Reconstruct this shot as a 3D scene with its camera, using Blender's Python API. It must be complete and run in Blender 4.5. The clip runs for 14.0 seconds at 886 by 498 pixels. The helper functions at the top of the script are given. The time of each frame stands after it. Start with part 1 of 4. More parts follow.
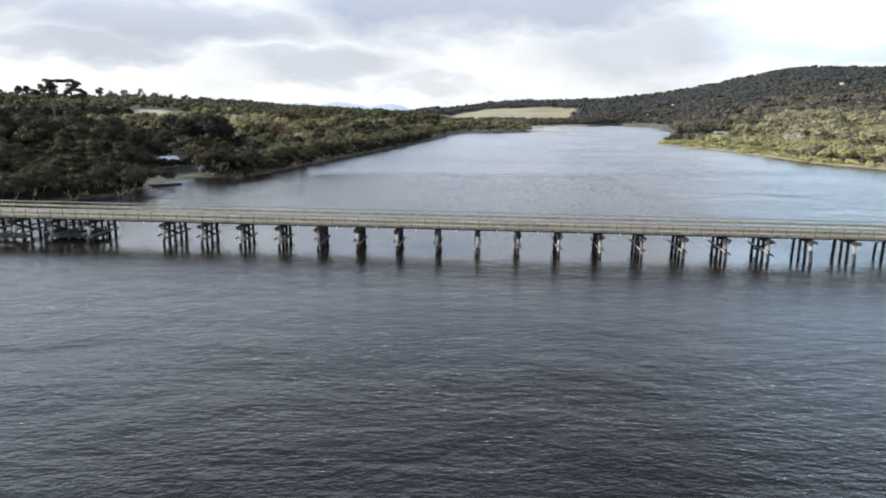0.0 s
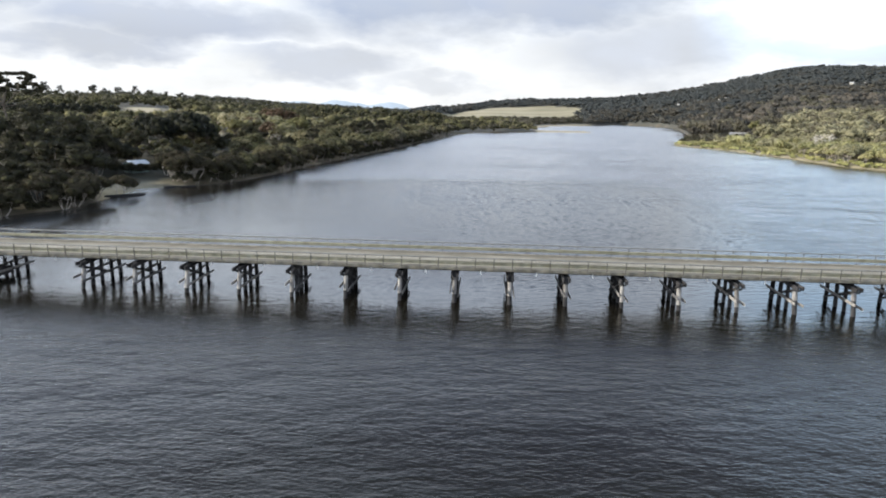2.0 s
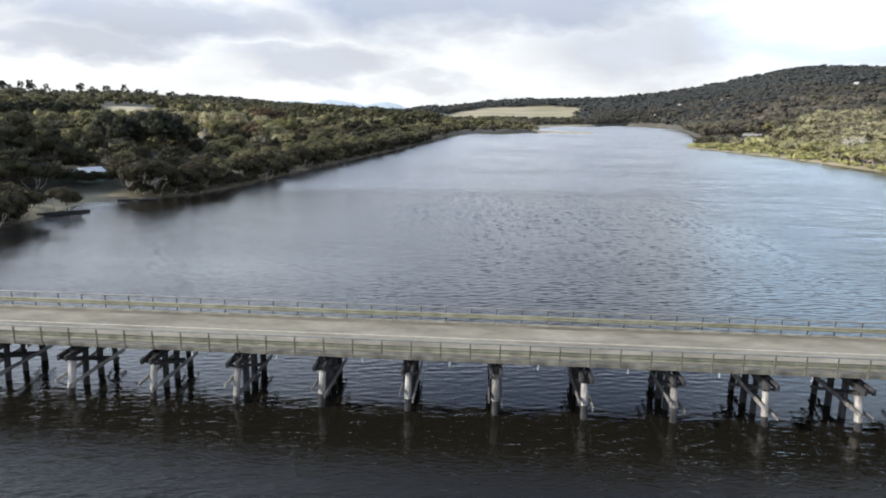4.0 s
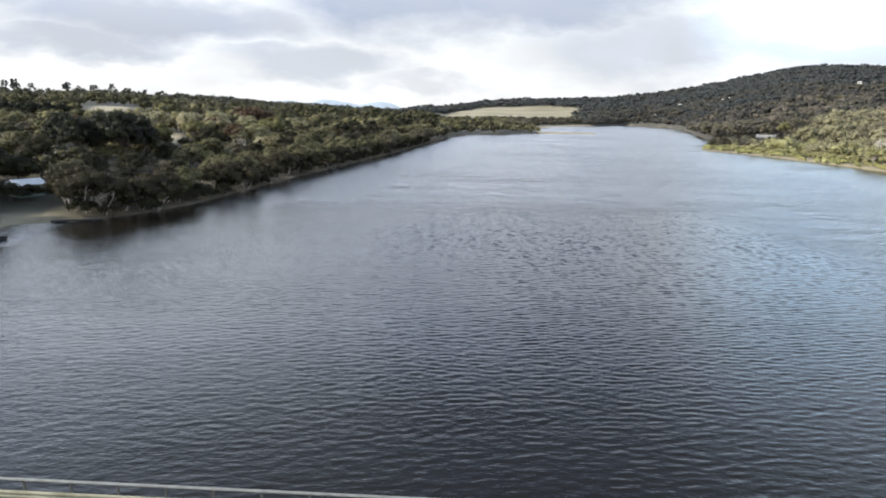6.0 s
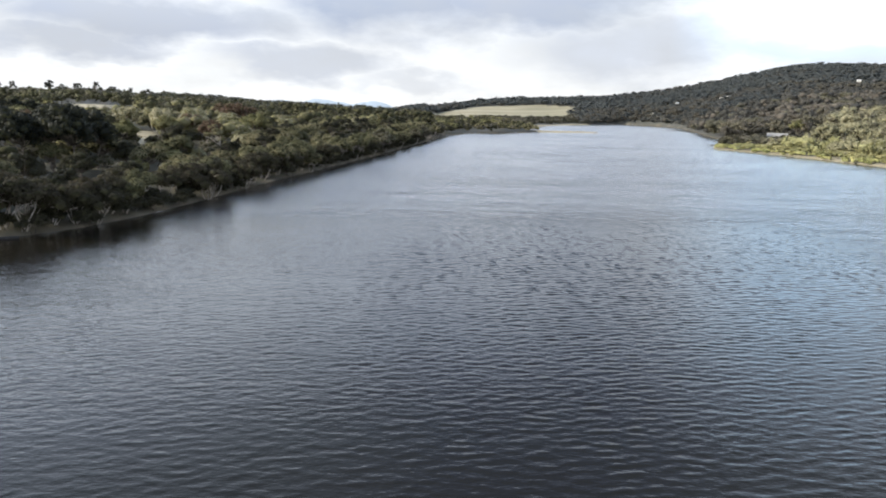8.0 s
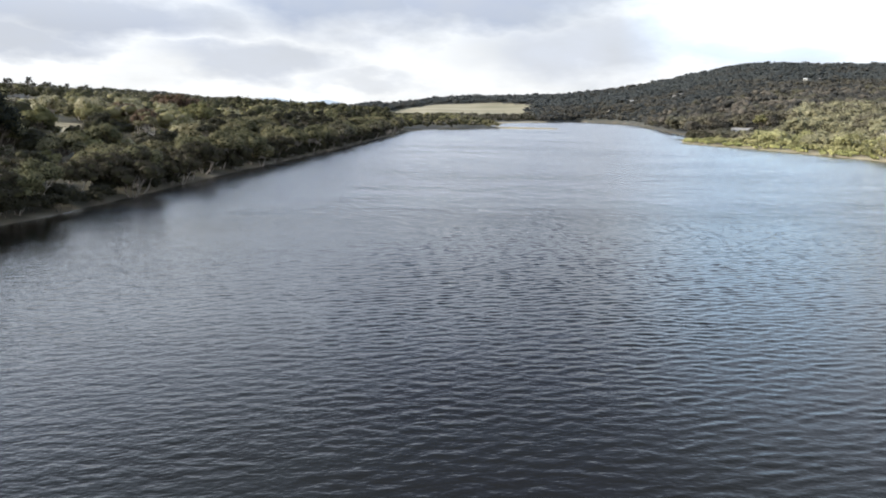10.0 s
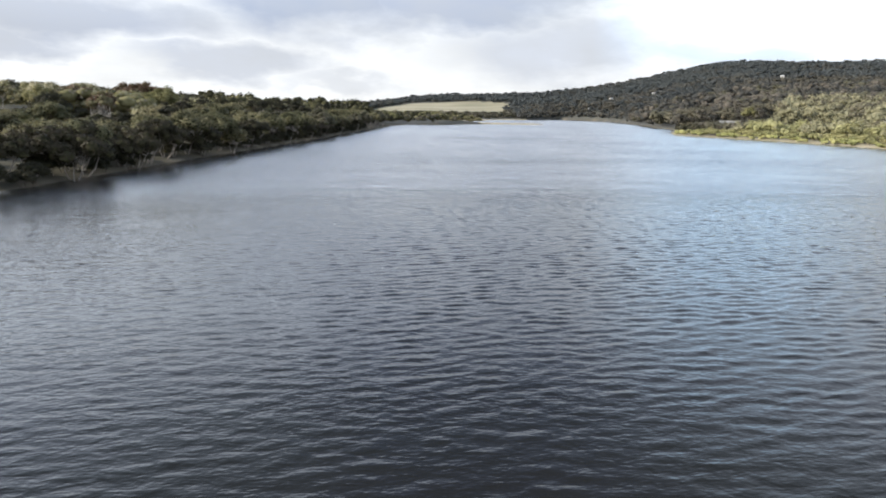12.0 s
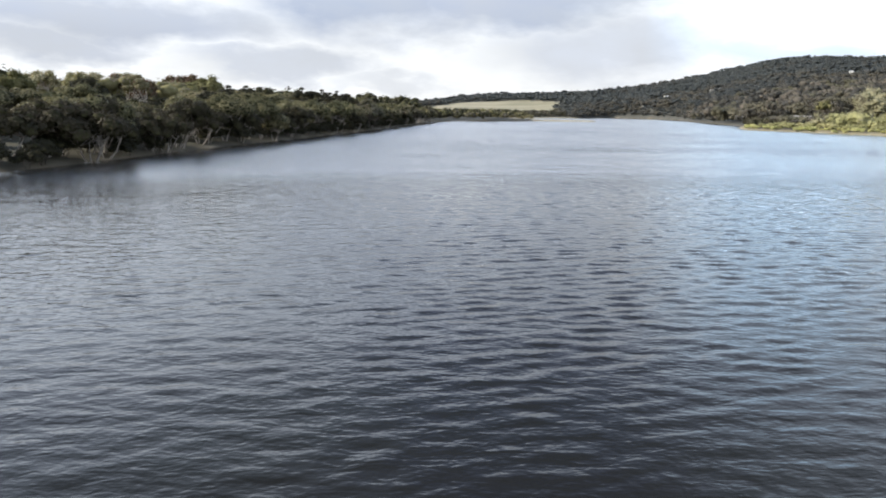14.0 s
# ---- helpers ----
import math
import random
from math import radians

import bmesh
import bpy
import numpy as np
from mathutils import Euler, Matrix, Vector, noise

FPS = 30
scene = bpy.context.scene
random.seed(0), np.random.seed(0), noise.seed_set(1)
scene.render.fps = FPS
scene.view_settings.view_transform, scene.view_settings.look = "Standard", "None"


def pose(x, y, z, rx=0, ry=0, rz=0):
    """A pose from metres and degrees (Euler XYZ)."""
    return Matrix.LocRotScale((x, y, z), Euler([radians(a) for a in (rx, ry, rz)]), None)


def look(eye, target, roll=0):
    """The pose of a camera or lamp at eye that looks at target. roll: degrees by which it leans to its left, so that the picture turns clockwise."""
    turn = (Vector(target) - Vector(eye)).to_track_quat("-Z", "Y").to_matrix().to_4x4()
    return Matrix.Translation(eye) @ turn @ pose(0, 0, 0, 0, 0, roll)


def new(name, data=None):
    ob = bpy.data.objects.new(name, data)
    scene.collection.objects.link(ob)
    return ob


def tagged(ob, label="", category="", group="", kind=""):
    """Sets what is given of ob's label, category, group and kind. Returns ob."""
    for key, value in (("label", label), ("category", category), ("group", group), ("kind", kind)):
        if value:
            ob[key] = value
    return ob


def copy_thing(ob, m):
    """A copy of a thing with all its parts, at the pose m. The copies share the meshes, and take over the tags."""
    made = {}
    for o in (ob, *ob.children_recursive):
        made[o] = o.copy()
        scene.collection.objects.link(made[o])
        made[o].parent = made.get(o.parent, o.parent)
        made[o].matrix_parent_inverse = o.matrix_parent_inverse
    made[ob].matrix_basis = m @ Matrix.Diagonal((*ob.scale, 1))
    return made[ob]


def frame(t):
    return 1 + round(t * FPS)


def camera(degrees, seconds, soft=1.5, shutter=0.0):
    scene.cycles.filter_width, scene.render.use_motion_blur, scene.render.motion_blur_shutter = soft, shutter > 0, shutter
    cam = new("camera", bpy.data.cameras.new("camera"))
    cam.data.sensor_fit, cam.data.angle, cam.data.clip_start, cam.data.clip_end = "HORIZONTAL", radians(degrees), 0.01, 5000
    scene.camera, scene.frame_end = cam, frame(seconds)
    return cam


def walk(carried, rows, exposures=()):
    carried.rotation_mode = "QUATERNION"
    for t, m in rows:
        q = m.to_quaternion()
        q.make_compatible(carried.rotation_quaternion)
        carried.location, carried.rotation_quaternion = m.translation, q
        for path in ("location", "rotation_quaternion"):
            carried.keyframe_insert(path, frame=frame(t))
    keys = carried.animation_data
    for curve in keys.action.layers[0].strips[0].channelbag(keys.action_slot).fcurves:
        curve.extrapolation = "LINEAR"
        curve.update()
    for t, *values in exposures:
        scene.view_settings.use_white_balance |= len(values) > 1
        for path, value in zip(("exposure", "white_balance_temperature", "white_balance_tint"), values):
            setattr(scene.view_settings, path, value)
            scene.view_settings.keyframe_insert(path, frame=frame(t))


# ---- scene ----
cam = camera(69.85, 14.0, soft=1.9)
# seconds, eye x y z, heading to the right of +y, pitch, roll (degrees)
PATH = [
    (0, -0.367, 3.889, 20.337, -0.496, -12.177, 0.853),
    (0.5, -0.849, 10.165, 20.354, -0.602, -12.232, 0.921),
    (1, -1.394, 16.414, 20.315, -0.629, -12.244, 0.942),
    (1.5, -2.069, 22.713, 20.277, -0.568, -12.261, 0.999),
    (2, -2.749, 28.989, 20.238, -0.461, -12.278, 1.037),
    (2.5, -3.434, 35.364, 20.212, -0.39, -12.27, 1.034),
    (3, -4.167, 41.781, 20.146, -0.292, -12.276, 1.071),
    (5.5, -7.528, 73.002, 20.026, 0.292, -12.282, 1.169),
    (6, -8.115, 79.115, 20.073, 0.384, -12.283, 1.14),
    (6.5, -8.62, 85.039, 19.946, 0.456, -12.249, 1.108),
    (7, -9.091, 90.81, 19.63, 0.59, -12.228, 1.143),
    (7.5, -9.639, 96.428, 19.146, 0.687, -12.272, 1.124),
    (8, -10.33, 101.885, 18.528, 1.046, -12.296, 1.109),
    (8.5, -11.065, 107.251, 17.832, 1.89, -12.29, 1.147),
    (11, -15.124, 128.947, 12.879, 6.598, -12.247, 1.059),
    (11.5, -15.469, 132.375, 11.608, 6.868, -12.217, 1.017),
    (12, -15.714, 135.734, 10.384, 7.13, -12.171, 1.003),
    (12.5, -15.894, 139.047, 9.282, 7.381, -12.127, 0.969),
    (13, -16.064, 142.32, 8.328, 7.602, -12.216, 0.961),
    (13.5, -16.291, 145.563, 7.602, 7.25, -12.113, 0.973),
    (13.75, -16.43, 147.18, 7.31, 5.55, -12.14, 0.90),
    (14, -16.583, 148.79, 7.042, 2.923, -12.165, 0.796),
]


def aim(x, y, z, yaw, pitch, roll):
    a, b = radians(yaw), radians(pitch)
    return look((x, y, z), (x + math.sin(a) * math.cos(b), y + math.cos(a) * math.cos(b), z + math.sin(b)), roll)


walk(cam, [(t, aim(*row)) for t, *row in PATH], [(0, 0.28), (14, 0.28)])

# ---- light ----
SUN_EL, SUN_AZ = radians(25), radians(-96)   # azimuth clockwise from +y: low over the left bank, behind the eye


def sky_world():
    w = bpy.data.worlds.new("cloudy_sky")
    scene.world = w
    w.use_nodes = True
    nt = w.node_tree
    nt.nodes.clear()
    N, L = nt.nodes.new, nt.links.new

    def math_node(op, a, b=None, c=None, clamp=False):
        n = N("ShaderNodeMath")
        n.operation, n.use_clamp = op, clamp
        for i, v in enumerate((a, b, c)):
            if v is None:
                continue
            if isinstance(v, (int, float)):
                n.inputs[i].default_value = v
            else:
                L(v, n.inputs[i])
        return n.outputs[0]

    tc = N("ShaderNodeTexCoord")
    sep = N("ShaderNodeSeparateXYZ")
    L(tc.outputs["Generated"], sep.inputs[0])
    x, y, z = sep.outputs
    u = math_node("ARCTAN2", x, y)
    v = math_node("ARCSINE", z)
    # cloud layer seen in perspective
    den = math_node("ADD", math_node("MAXIMUM", z, 0.0), 0.10)
    px, py = math_node("DIVIDE", x, den), math_node("DIVIDE", y, den)
    com = N("ShaderNodeCombineXYZ")
    L(px, com.inputs[0]), L(py, com.inputs[1])
    n1 = N("ShaderNodeTexNoise")
    n1.inputs["Scale"].default_value, n1.inputs["Detail"].default_value, n1.inputs["Roughness"].default_value = 0.75, 6, 0.52
    L(com.outputs[0], n1.inputs["Vector"])
    com2 = N("ShaderNodeCombineXYZ")
    L(math_node("MULTIPLY", u, 5.0), com2.inputs[0]), L(math_node("MULTIPLY", v, 11.5), com2.inputs[1])
    n2 = N("ShaderNodeTexNoise")
    n2.inputs["Scale"].default_value, n2.inputs["Detail"].default_value, n2.inputs["Roughness"].default_value = 1.6, 7, 0.55
    L(com2.outputs[0], n2.inputs["Vector"])
    sepn = N("ShaderNodeSeparateColor")
    L(n2.outputs["Color"], sepn.inputs[0])
    uu = math_node("ADD", u, math_node("MULTIPLY", math_node("SUBTRACT", sepn.outputs[0], 0.5), 0.24))
    vv = math_node("ADD", v, math_node("MULTIPLY", math_node("SUBTRACT", sepn.outputs[1], 0.5), 0.10))
    total = None
    # the larger cloud banks: bearing, height, half width, half height, weight
    for cu, cv, su, sv, k in CLOUDS:
        a = math_node("DIVIDE", math_node("SUBTRACT", uu, cu), su)
        b = math_node("DIVIDE", math_node("SUBTRACT", vv, cv), sv)
        d2 = math_node("ADD", math_node("MULTIPLY", a, a), math_node("MULTIPLY", b, b))
        g = math_node("MULTIPLY", math_node("SMOOTH_MAX", math_node("SUBTRACT", 1.2, d2), 0.0, 0.35, clamp=True), k)
        total = g if total is None else math_node("MAXIMUM", total, g)
    # overhead the broken cloud goes on
    high = math_node("MULTIPLY", math_node("SUBTRACT", v, 0.24), 4.0, clamp=True)
    rest = math_node("MULTIPLY", math_node("SUBTRACT", n1.outputs[0], 0.50), 4.0, clamp=True)
    total = math_node("MAXIMUM", total, math_node("MULTIPLY", math_node("MULTIPLY", rest, high), 0.8))
    grey = math_node("MULTIPLY", total, math_node("ADD", 0.45, math_node("MULTIPLY", n2.outputs[0], 0.9)), clamp=True)
    ramp = N("ShaderNodeValToRGB")
    veil = N("ShaderNodeValToRGB")
    for k, (at, c) in enumerate(((0.0, (0.97, 0.985, 0.99)), (0.10, (0.95, 0.985, 1.02)), (0.165, (1.08, 1.13, 1.18)), (0.28, (1.92, 2.15, 2.48)), (0.45, (0.93, 1.10, 1.41)), (0.65, (0.42, 0.53, 0.73)), (1.0, (0.26, 0.35, 0.52)))):
        e = veil.color_ramp.elements[k] if k < 2 else veil.color_ramp.elements.new(at)
        e.position, e.color = at, (*c, 1)
    L(v, veil.inputs[0])
    side = math_node("MULTIPLY", math_node("SUBTRACT", 0.22, math_node("ABSOLUTE", math_node("SUBTRACT", u, 0.56))), 6.0, clamp=True)
    side = math_node("MULTIPLY", side, math_node("MULTIPLY", math_node("MULTIPLY", math_node("SUBTRACT", v, 0.05), 7.0, clamp=True), math_node("MULTIPLY", math_node("SUBTRACT", 0.43, v), 5.0, clamp=True)))
    clear = N("ShaderNodeMix")
    clear.data_type = "RGBA"
    L(math_node("MULTIPLY", side, 0.85), clear.inputs[0])
    L(veil.outputs[0], clear.inputs[6])
    clear.inputs[7].default_value = (1.5, 2.15, 2.9, 1)
    ramp.color_ramp.elements[0].color = (1.0, 1.0, 1.0, 1)
    ramp.color_ramp.elements[1].color = (0.43, 0.472, 0.575, 1)
    L(grey, ramp.inputs[0])
    sky = N("ShaderNodeTexSky")
    sky.sky_type, sky.sun_disc = "NISHITA", False
    sky.sun_elevation, sky.sun_rotation = SUN_EL, SUN_AZ
    sky.altitude = 20
    bs = N("ShaderNodeBackground")
    L(sky.outputs[0], bs.inputs[0])
    bs.inputs[1].default_value = 0.13
    bc = N("ShaderNodeBackground")
    # the veil is brighter toward the sun's side
    dot = math_node("ADD", math_node("MULTIPLY", x, math.sin(SUN_AZ)), math_node("MULTIPLY", y, math.cos(SUN_AZ)))
    glow = math_node("ADD", 0.66, math_node("MULTIPLY", math_node("ADD", 0.5, math_node("MULTIPLY", dot, 0.5)), 0.75))
    lift = math_node("MULTIPLY", math_node("SUBTRACT", v, 0.10), 8.0, clamp=True)
    glow = math_node("ADD", 1.0, math_node("MULTIPLY", math_node("SUBTRACT", glow, 1.0), lift))
    mott = N("ShaderNodeMapRange")
    L(n2.outputs[0], mott.inputs[0])
    mott.inputs["From Min"].default_value, mott.inputs["From Max"].default_value = 0.32, 0.68
    mott.inputs["To Min"].default_value, mott.inputs["To Max"].default_value = 0.86, 1.06
    L(math_node("MULTIPLY", math_node("MULTIPLY", mott.outputs[0], CLOUD_GLOW), glow), bc.inputs[1])
    tinted = N("ShaderNodeMix")
    tinted.data_type, tinted.blend_type = "RGBA", "MULTIPLY"
    tinted.inputs[0].default_value = 1.0
    L(clear.outputs[2], tinted.inputs[6]), L(ramp.outputs[0], tinted.inputs[7])
    L(tinted.outputs[2], bc.inputs[0])
    # blue between the clouds, more of it higher up
    blue = math_node("MULTIPLY", math_node("SUBTRACT", 0.56, n1.outputs[0]), 5.0, clamp=True)
    up = math_node("MULTIPLY", math_node("SUBTRACT", v, 0.10), 3.2, clamp=True)
    gap = math_node("MULTIPLY", math_node("MULTIPLY", blue, up), 0.5)
    cover = math_node("SUBTRACT", 1.0, math_node("MULTIPLY", gap, 0.9), clamp=True)
    mix = N("ShaderNodeMixShader")
    L(cover, mix.inputs[0]), L(bs.outputs[0], mix.inputs[1]), L(bc.outputs[0], mix.inputs[2])
    out = N("ShaderNodeOutputWorld")
    L(mix.outputs[0], out.inputs[0])


CLOUDS = [
    (-0.608, 0.149, 0.181, 0.034, 0.80),
    (-0.394, 0.120, 0.246, 0.043, 0.80),
    (-0.483, 0.082, 0.161, 0.025, 0.70),
    (-0.065, 0.175, 0.224, 0.084, 0.95),
    (0.149, 0.167, 0.224, 0.056, 0.90),
    (-0.189, 0.063, 0.150, 0.029, 0.60),
    (0.274, 0.093, 0.181, 0.057, 0.55),
    (0.514, 0.085, 0.150, 0.022, 0.40),
    (-0.029, 0.040, 0.085, 0.014, 0.35),
    (0.20, 0.50, 0.40, 0.21, 1.05),
    (-0.911, 0.122, 0.278, 0.050, 0.70),
    (1.004, 0.149, 0.257, 0.066, 0.60),
]
CLOUD_GLOW = 0.90
sky_world()
sun_data = bpy.data.lights.new("sun", "SUN")
sun_data.energy, sun_data.angle, sun_data.color = 5.0, radians(4.0), (1.0, 0.93, 0.80)
sun_lamp = new("sun", sun_data)
toward = Vector((math.sin(SUN_AZ) * math.cos(SUN_EL), math.cos(SUN_AZ) * math.cos(SUN_EL), math.sin(SUN_EL)))
sun_lamp.matrix_world = look(toward * 50, (0, 0, 0))


# ---- materials ----
def shade(name, c1, c2, scale=1.0, rough=0.8, bump=0.3, bump_scale=20.0, per="", spread=0.25, detail=6, metal=0.0, stretch=(1, 1, 1), translucent=0.0, spec=0.5, whole=False):
    """A surface with two scales of colour change, fine relief, and a shift from piece to piece."""
    m = bpy.data.materials.new(name)
    m.use_nodes = True
    nt = m.node_tree
    N, L = nt.nodes.new, nt.links.new
    b = nt.nodes["Principled BSDF"]
    tc, mp = N("ShaderNodeTexCoord"), N("ShaderNodeMapping")
    # one pattern over all pieces, or each piece with its own
    L(N("ShaderNodeNewGeometry").outputs["Position"] if whole else tc.outputs["Object"], mp.inputs[0])
    mp.inputs["Scale"].default_value = stretch
    n = N("ShaderNodeTexNoise")
    n.inputs["Scale"].default_value, n.inputs["Detail"].default_value = scale, detail
    L(mp.outputs[0], n.inputs["Vector"])
    r = N("ShaderNodeValToRGB")
    r.color_ramp.elements[0].position, r.color_ramp.elements[1].position = 0.34, 0.68
    r.color_ramp.elements[0].color, r.color_ramp.elements[1].color = (*c1, 1), (*c2, 1)
    L(n.outputs[0], r.inputs[0])
    col = r.outputs[0]
    fine = N("ShaderNodeTexNoise")
    fine.inputs["Scale"].default_value, fine.inputs["Detail"].default_value = bump_scale, 4
    L(mp.outputs[0], fine.inputs["Vector"])
    hsv = N("ShaderNodeHueSaturation")
    L(col, hsv.inputs["Color"])
    mr = N("ShaderNodeMapRange")
    mr.inputs["To Min"].default_value, mr.inputs["To Max"].default_value = 1 - spread, 1 + spread
    if per == "object":
        src = N("ShaderNodeObjectInfo").outputs["Random"]
    elif per == "island":
        src = N("ShaderNodeNewGeometry").outputs["Random Per Island"]
    else:
        src = fine.outputs[0]
    L(src, mr.inputs["Value"])
    L(mr.outputs[0], hsv.inputs["Value"])
    L(hsv.outputs[0], b.inputs["Base Color"])
    b.inputs["Roughness"].default_value, b.inputs["Metallic"].default_value = rough, metal
    b.inputs["Specular IOR Level"].default_value = spec
    if bump:
        bp = N("ShaderNodeBump")
        bp.inputs["Strength"].default_value, bp.inputs["Distance"].default_value = bump, 0.02
        L(fine.outputs[0], bp.inputs["Height"])
        L(bp.outputs[0], b.inputs["Normal"])
    if translucent:
        tr, mx = N("ShaderNodeBsdfTranslucent"), N("ShaderNodeMixShader")
        L(hsv.outputs[0], tr.inputs[0])
        mx.inputs[0].default_value = translucent
        L(b.outputs[0], mx.inputs[1]), L(tr.outputs[0], mx.inputs[2])
        L(mx.outputs[0], nt.nodes["Material Output"].inputs["Surface"])
    return m


def leaf_material(name, c1, c2, tint=0.11, soft=0.30):
    """Leaves: each sprig its own shade, each tree its own tone."""
    m = shade(name, c1, c2, scale=0.16, rough=0.6, bump=0, per="island", spread=tint, translucent=soft, spec=0.2)
    nt = m.node_tree
    N, L = nt.nodes.new, nt.links.new
    info, mr, hs = N("ShaderNodeObjectInfo"), N("ShaderNodeMapRange"), N("ShaderNodeHueSaturation")
    b = nt.nodes["Principled BSDF"]
    old = b.inputs["Base Color"].links[0].from_socket
    L(info.outputs["Random"], mr.inputs[0])
    mr.inputs["To Min"].default_value, mr.inputs["To Max"].default_value = 0.72, 1.3
    L(mr.outputs[0], hs.inputs["Value"])
    mr2 = N("ShaderNodeMapRange")
    L(info.outputs["Random"], mr2.inputs[0])
    mr2.inputs["To Min"].default_value, mr2.inputs["To Max"].default_value = 0.515, 0.485
    L(mr2.outputs[0], hs.inputs["Hue"])
    L(old, hs.inputs["Color"])
    L(hs.outputs[0], b.inputs["Base Color"])
    return m


def water_material():
    """Dark tannin water with a glossy, rippled surface: choppy near, with calmer streaks."""
    m = bpy.data.materials.new("river_water")
    m.use_nodes = True
    nt = m.node_tree
    nt.nodes.remove(nt.nodes["Principled BSDF"])
    N, L = nt.nodes.new, nt.links.new
    tc = N("ShaderNodeTexCoord")

    def ripples(angle, sx, sy, scale, detail, rough):
        mp, n = N("ShaderNodeMapping"), N("ShaderNodeTexNoise")
        mp.inputs["Rotation"].default_value = (0, 0, radians(angle))
        mp.inputs["Scale"].default_value = (sx, sy, 1)
        L(tc.outputs["Object"], mp.inputs[0]), L(mp.outputs[0], n.inputs["Vector"])
        n.inputs["Scale"].default_value, n.inputs["Detail"].default_value, n.inputs["Roughness"].default_value = scale, detail, rough
        n.inputs["Distortion"].default_value = 0.3
        return n.outputs[0]

    def calc(op, a, b, c=None):
        n = N("ShaderNodeMath")
        n.operation = op
        for k, q in enumerate((a, b, c)):
            if isinstance(q, (int, float)):
                n.inputs[k].default_value = q
            elif q is not None:
                L(q, n.inputs[k])
        return n.outputs[0]

    height = ripples(-16, 0.45, 1.0, 2.2, 2.0, 0.5)
    height = calc("MULTIPLY_ADD", ripples(14, 0.55, 1.0, 5.2, 2, 0.5), 0.5, height)
    height = calc("MULTIPLY_ADD", ripples(-6, 0.5, 1.0, 0.7, 2, 0.55), 0.8, height)
    chop = N("ShaderNodeAttribute")
    chop.attribute_name = "chop"
    height = calc("MULTIPLY_ADD", ripples(-4, 0.45, 1.0, 0.24, 3, 0.6), calc("MULTIPLY", chop.outputs["Fac"], 3.2), height)
    height = calc("MULTIPLY_ADD", ripples(-8, 0.5, 1.0, 0.085, 3, 0.62), calc("MULTIPLY", chop.outputs["Fac"], 7.0), height)
    big = ripples(5, 0.35, 1.0, 0.035, 3, 0.5)
    gust = N("ShaderNodeMapRange")
    L(big, gust.inputs[0])
    gust.inputs["From Min"].default_value, gust.inputs["From Max"].default_value = 0.35, 0.65
    gust.inputs["To Min"].default_value, gust.inputs["To Max"].default_value = 0.55, 1.0
    bp = N("ShaderNodeBump")
    bp.inputs["Distance"].default_value = WAVE
    L(height, bp.inputs["Height"])
    wavy = N("ShaderNodeFresnel")
    wavy.inputs["IOR"].default_value = 1.345
    L(bp.outputs[0], wavy.inputs["Normal"])
    gloss, body, mix = N("ShaderNodeBsdfGlossy"), N("ShaderNodeBsdfDiffuse"), N("ShaderNodeMixShader")
    # chop too fine for the mesh scatters the gloss
    rough = N("ShaderNodeMapRange")
    rough.interpolation_type = "SMOOTHSTEP"
    L(chop.outputs["Fac"], rough.inputs[0])
    rough.inputs["To Min"].default_value, rough.inputs["To Max"].default_value = 0.05, 0.23
    L(rough.outputs[0], gloss.inputs["Roughness"])
    L(calc("MULTIPLY", gust.outputs[0], calc("MULTIPLY_ADD", chop.outputs["Fac"], 1.5, 0.55)), bp.inputs["Strength"])
    gloss.inputs["Color"].default_value = (1, 1, 1, 1)
    body.inputs["Color"].default_value = (0.0105, 0.0092, 0.0064, 1)
    L(bp.outputs[0], gloss.inputs["Normal"])
    L(wavy.outputs[0], mix.inputs[0]), L(body.outputs[0], mix.inputs[1]), L(gloss.outputs[0], mix.inputs[2])
    L(mix.outputs[0], nt.nodes["Material Output"].inputs["Surface"])
    return m


WAVE = 0.060
WATER = water_material()
DECK = shade("deck_concrete", (0.175, 0.160, 0.124), (0.305, 0.282, 0.228), scale=0.55, rough=0.9, bump=0.25, bump_scale=3, spread=0.26, stretch=(0.5, 1, 1), whole=True)
GUTTER = shade("gutter_grit", (0.10, 0.088, 0.066), (0.21, 0.188, 0.145), scale=0.9, rough=0.95, bump=0.4, bump_scale=9, spread=0.25, stretch=(0.35, 1, 1), whole=True)
KERB = shade("kerb_concrete", (0.13, 0.118, 0.09), (0.285, 0.262, 0.205), scale=1.2, rough=0.9, bump=0.3, bump_scale=12, spread=0.15, whole=True)
LINE = shade("worn_road_paint", (0.36, 0.34, 0.285), (0.50, 0.47, 0.40), scale=2, rough=0.7, bump=0.1, spread=0.1)
STEEL = shade("dull_rail_steel", (0.22, 0.22, 0.205), (0.34, 0.34, 0.32), scale=1.5, rough=0.5, bump=0.05, metal=0.35, spread=0.1)
BEAM = shade("weathered_rail_steel", (0.215, 0.205, 0.138), (0.36, 0.345, 0.25), scale=1.1, rough=0.7, bump=0.1, metal=0.1, spread=0.2, whole=True)
POST = shade("post_steel", (0.06, 0.058, 0.05), (0.15, 0.145, 0.125), scale=2, rough=0.7, bump=0.1, spread=0.2)
TIMBER = shade("dark_pile_timber", (0.012, 0.012, 0.013), (0.050, 0.048, 0.050), scale=1.3, rough=0.9, bump=0.5, bump_scale=9, stretch=(4, 4, 0.6), per="object", spread=0.3)
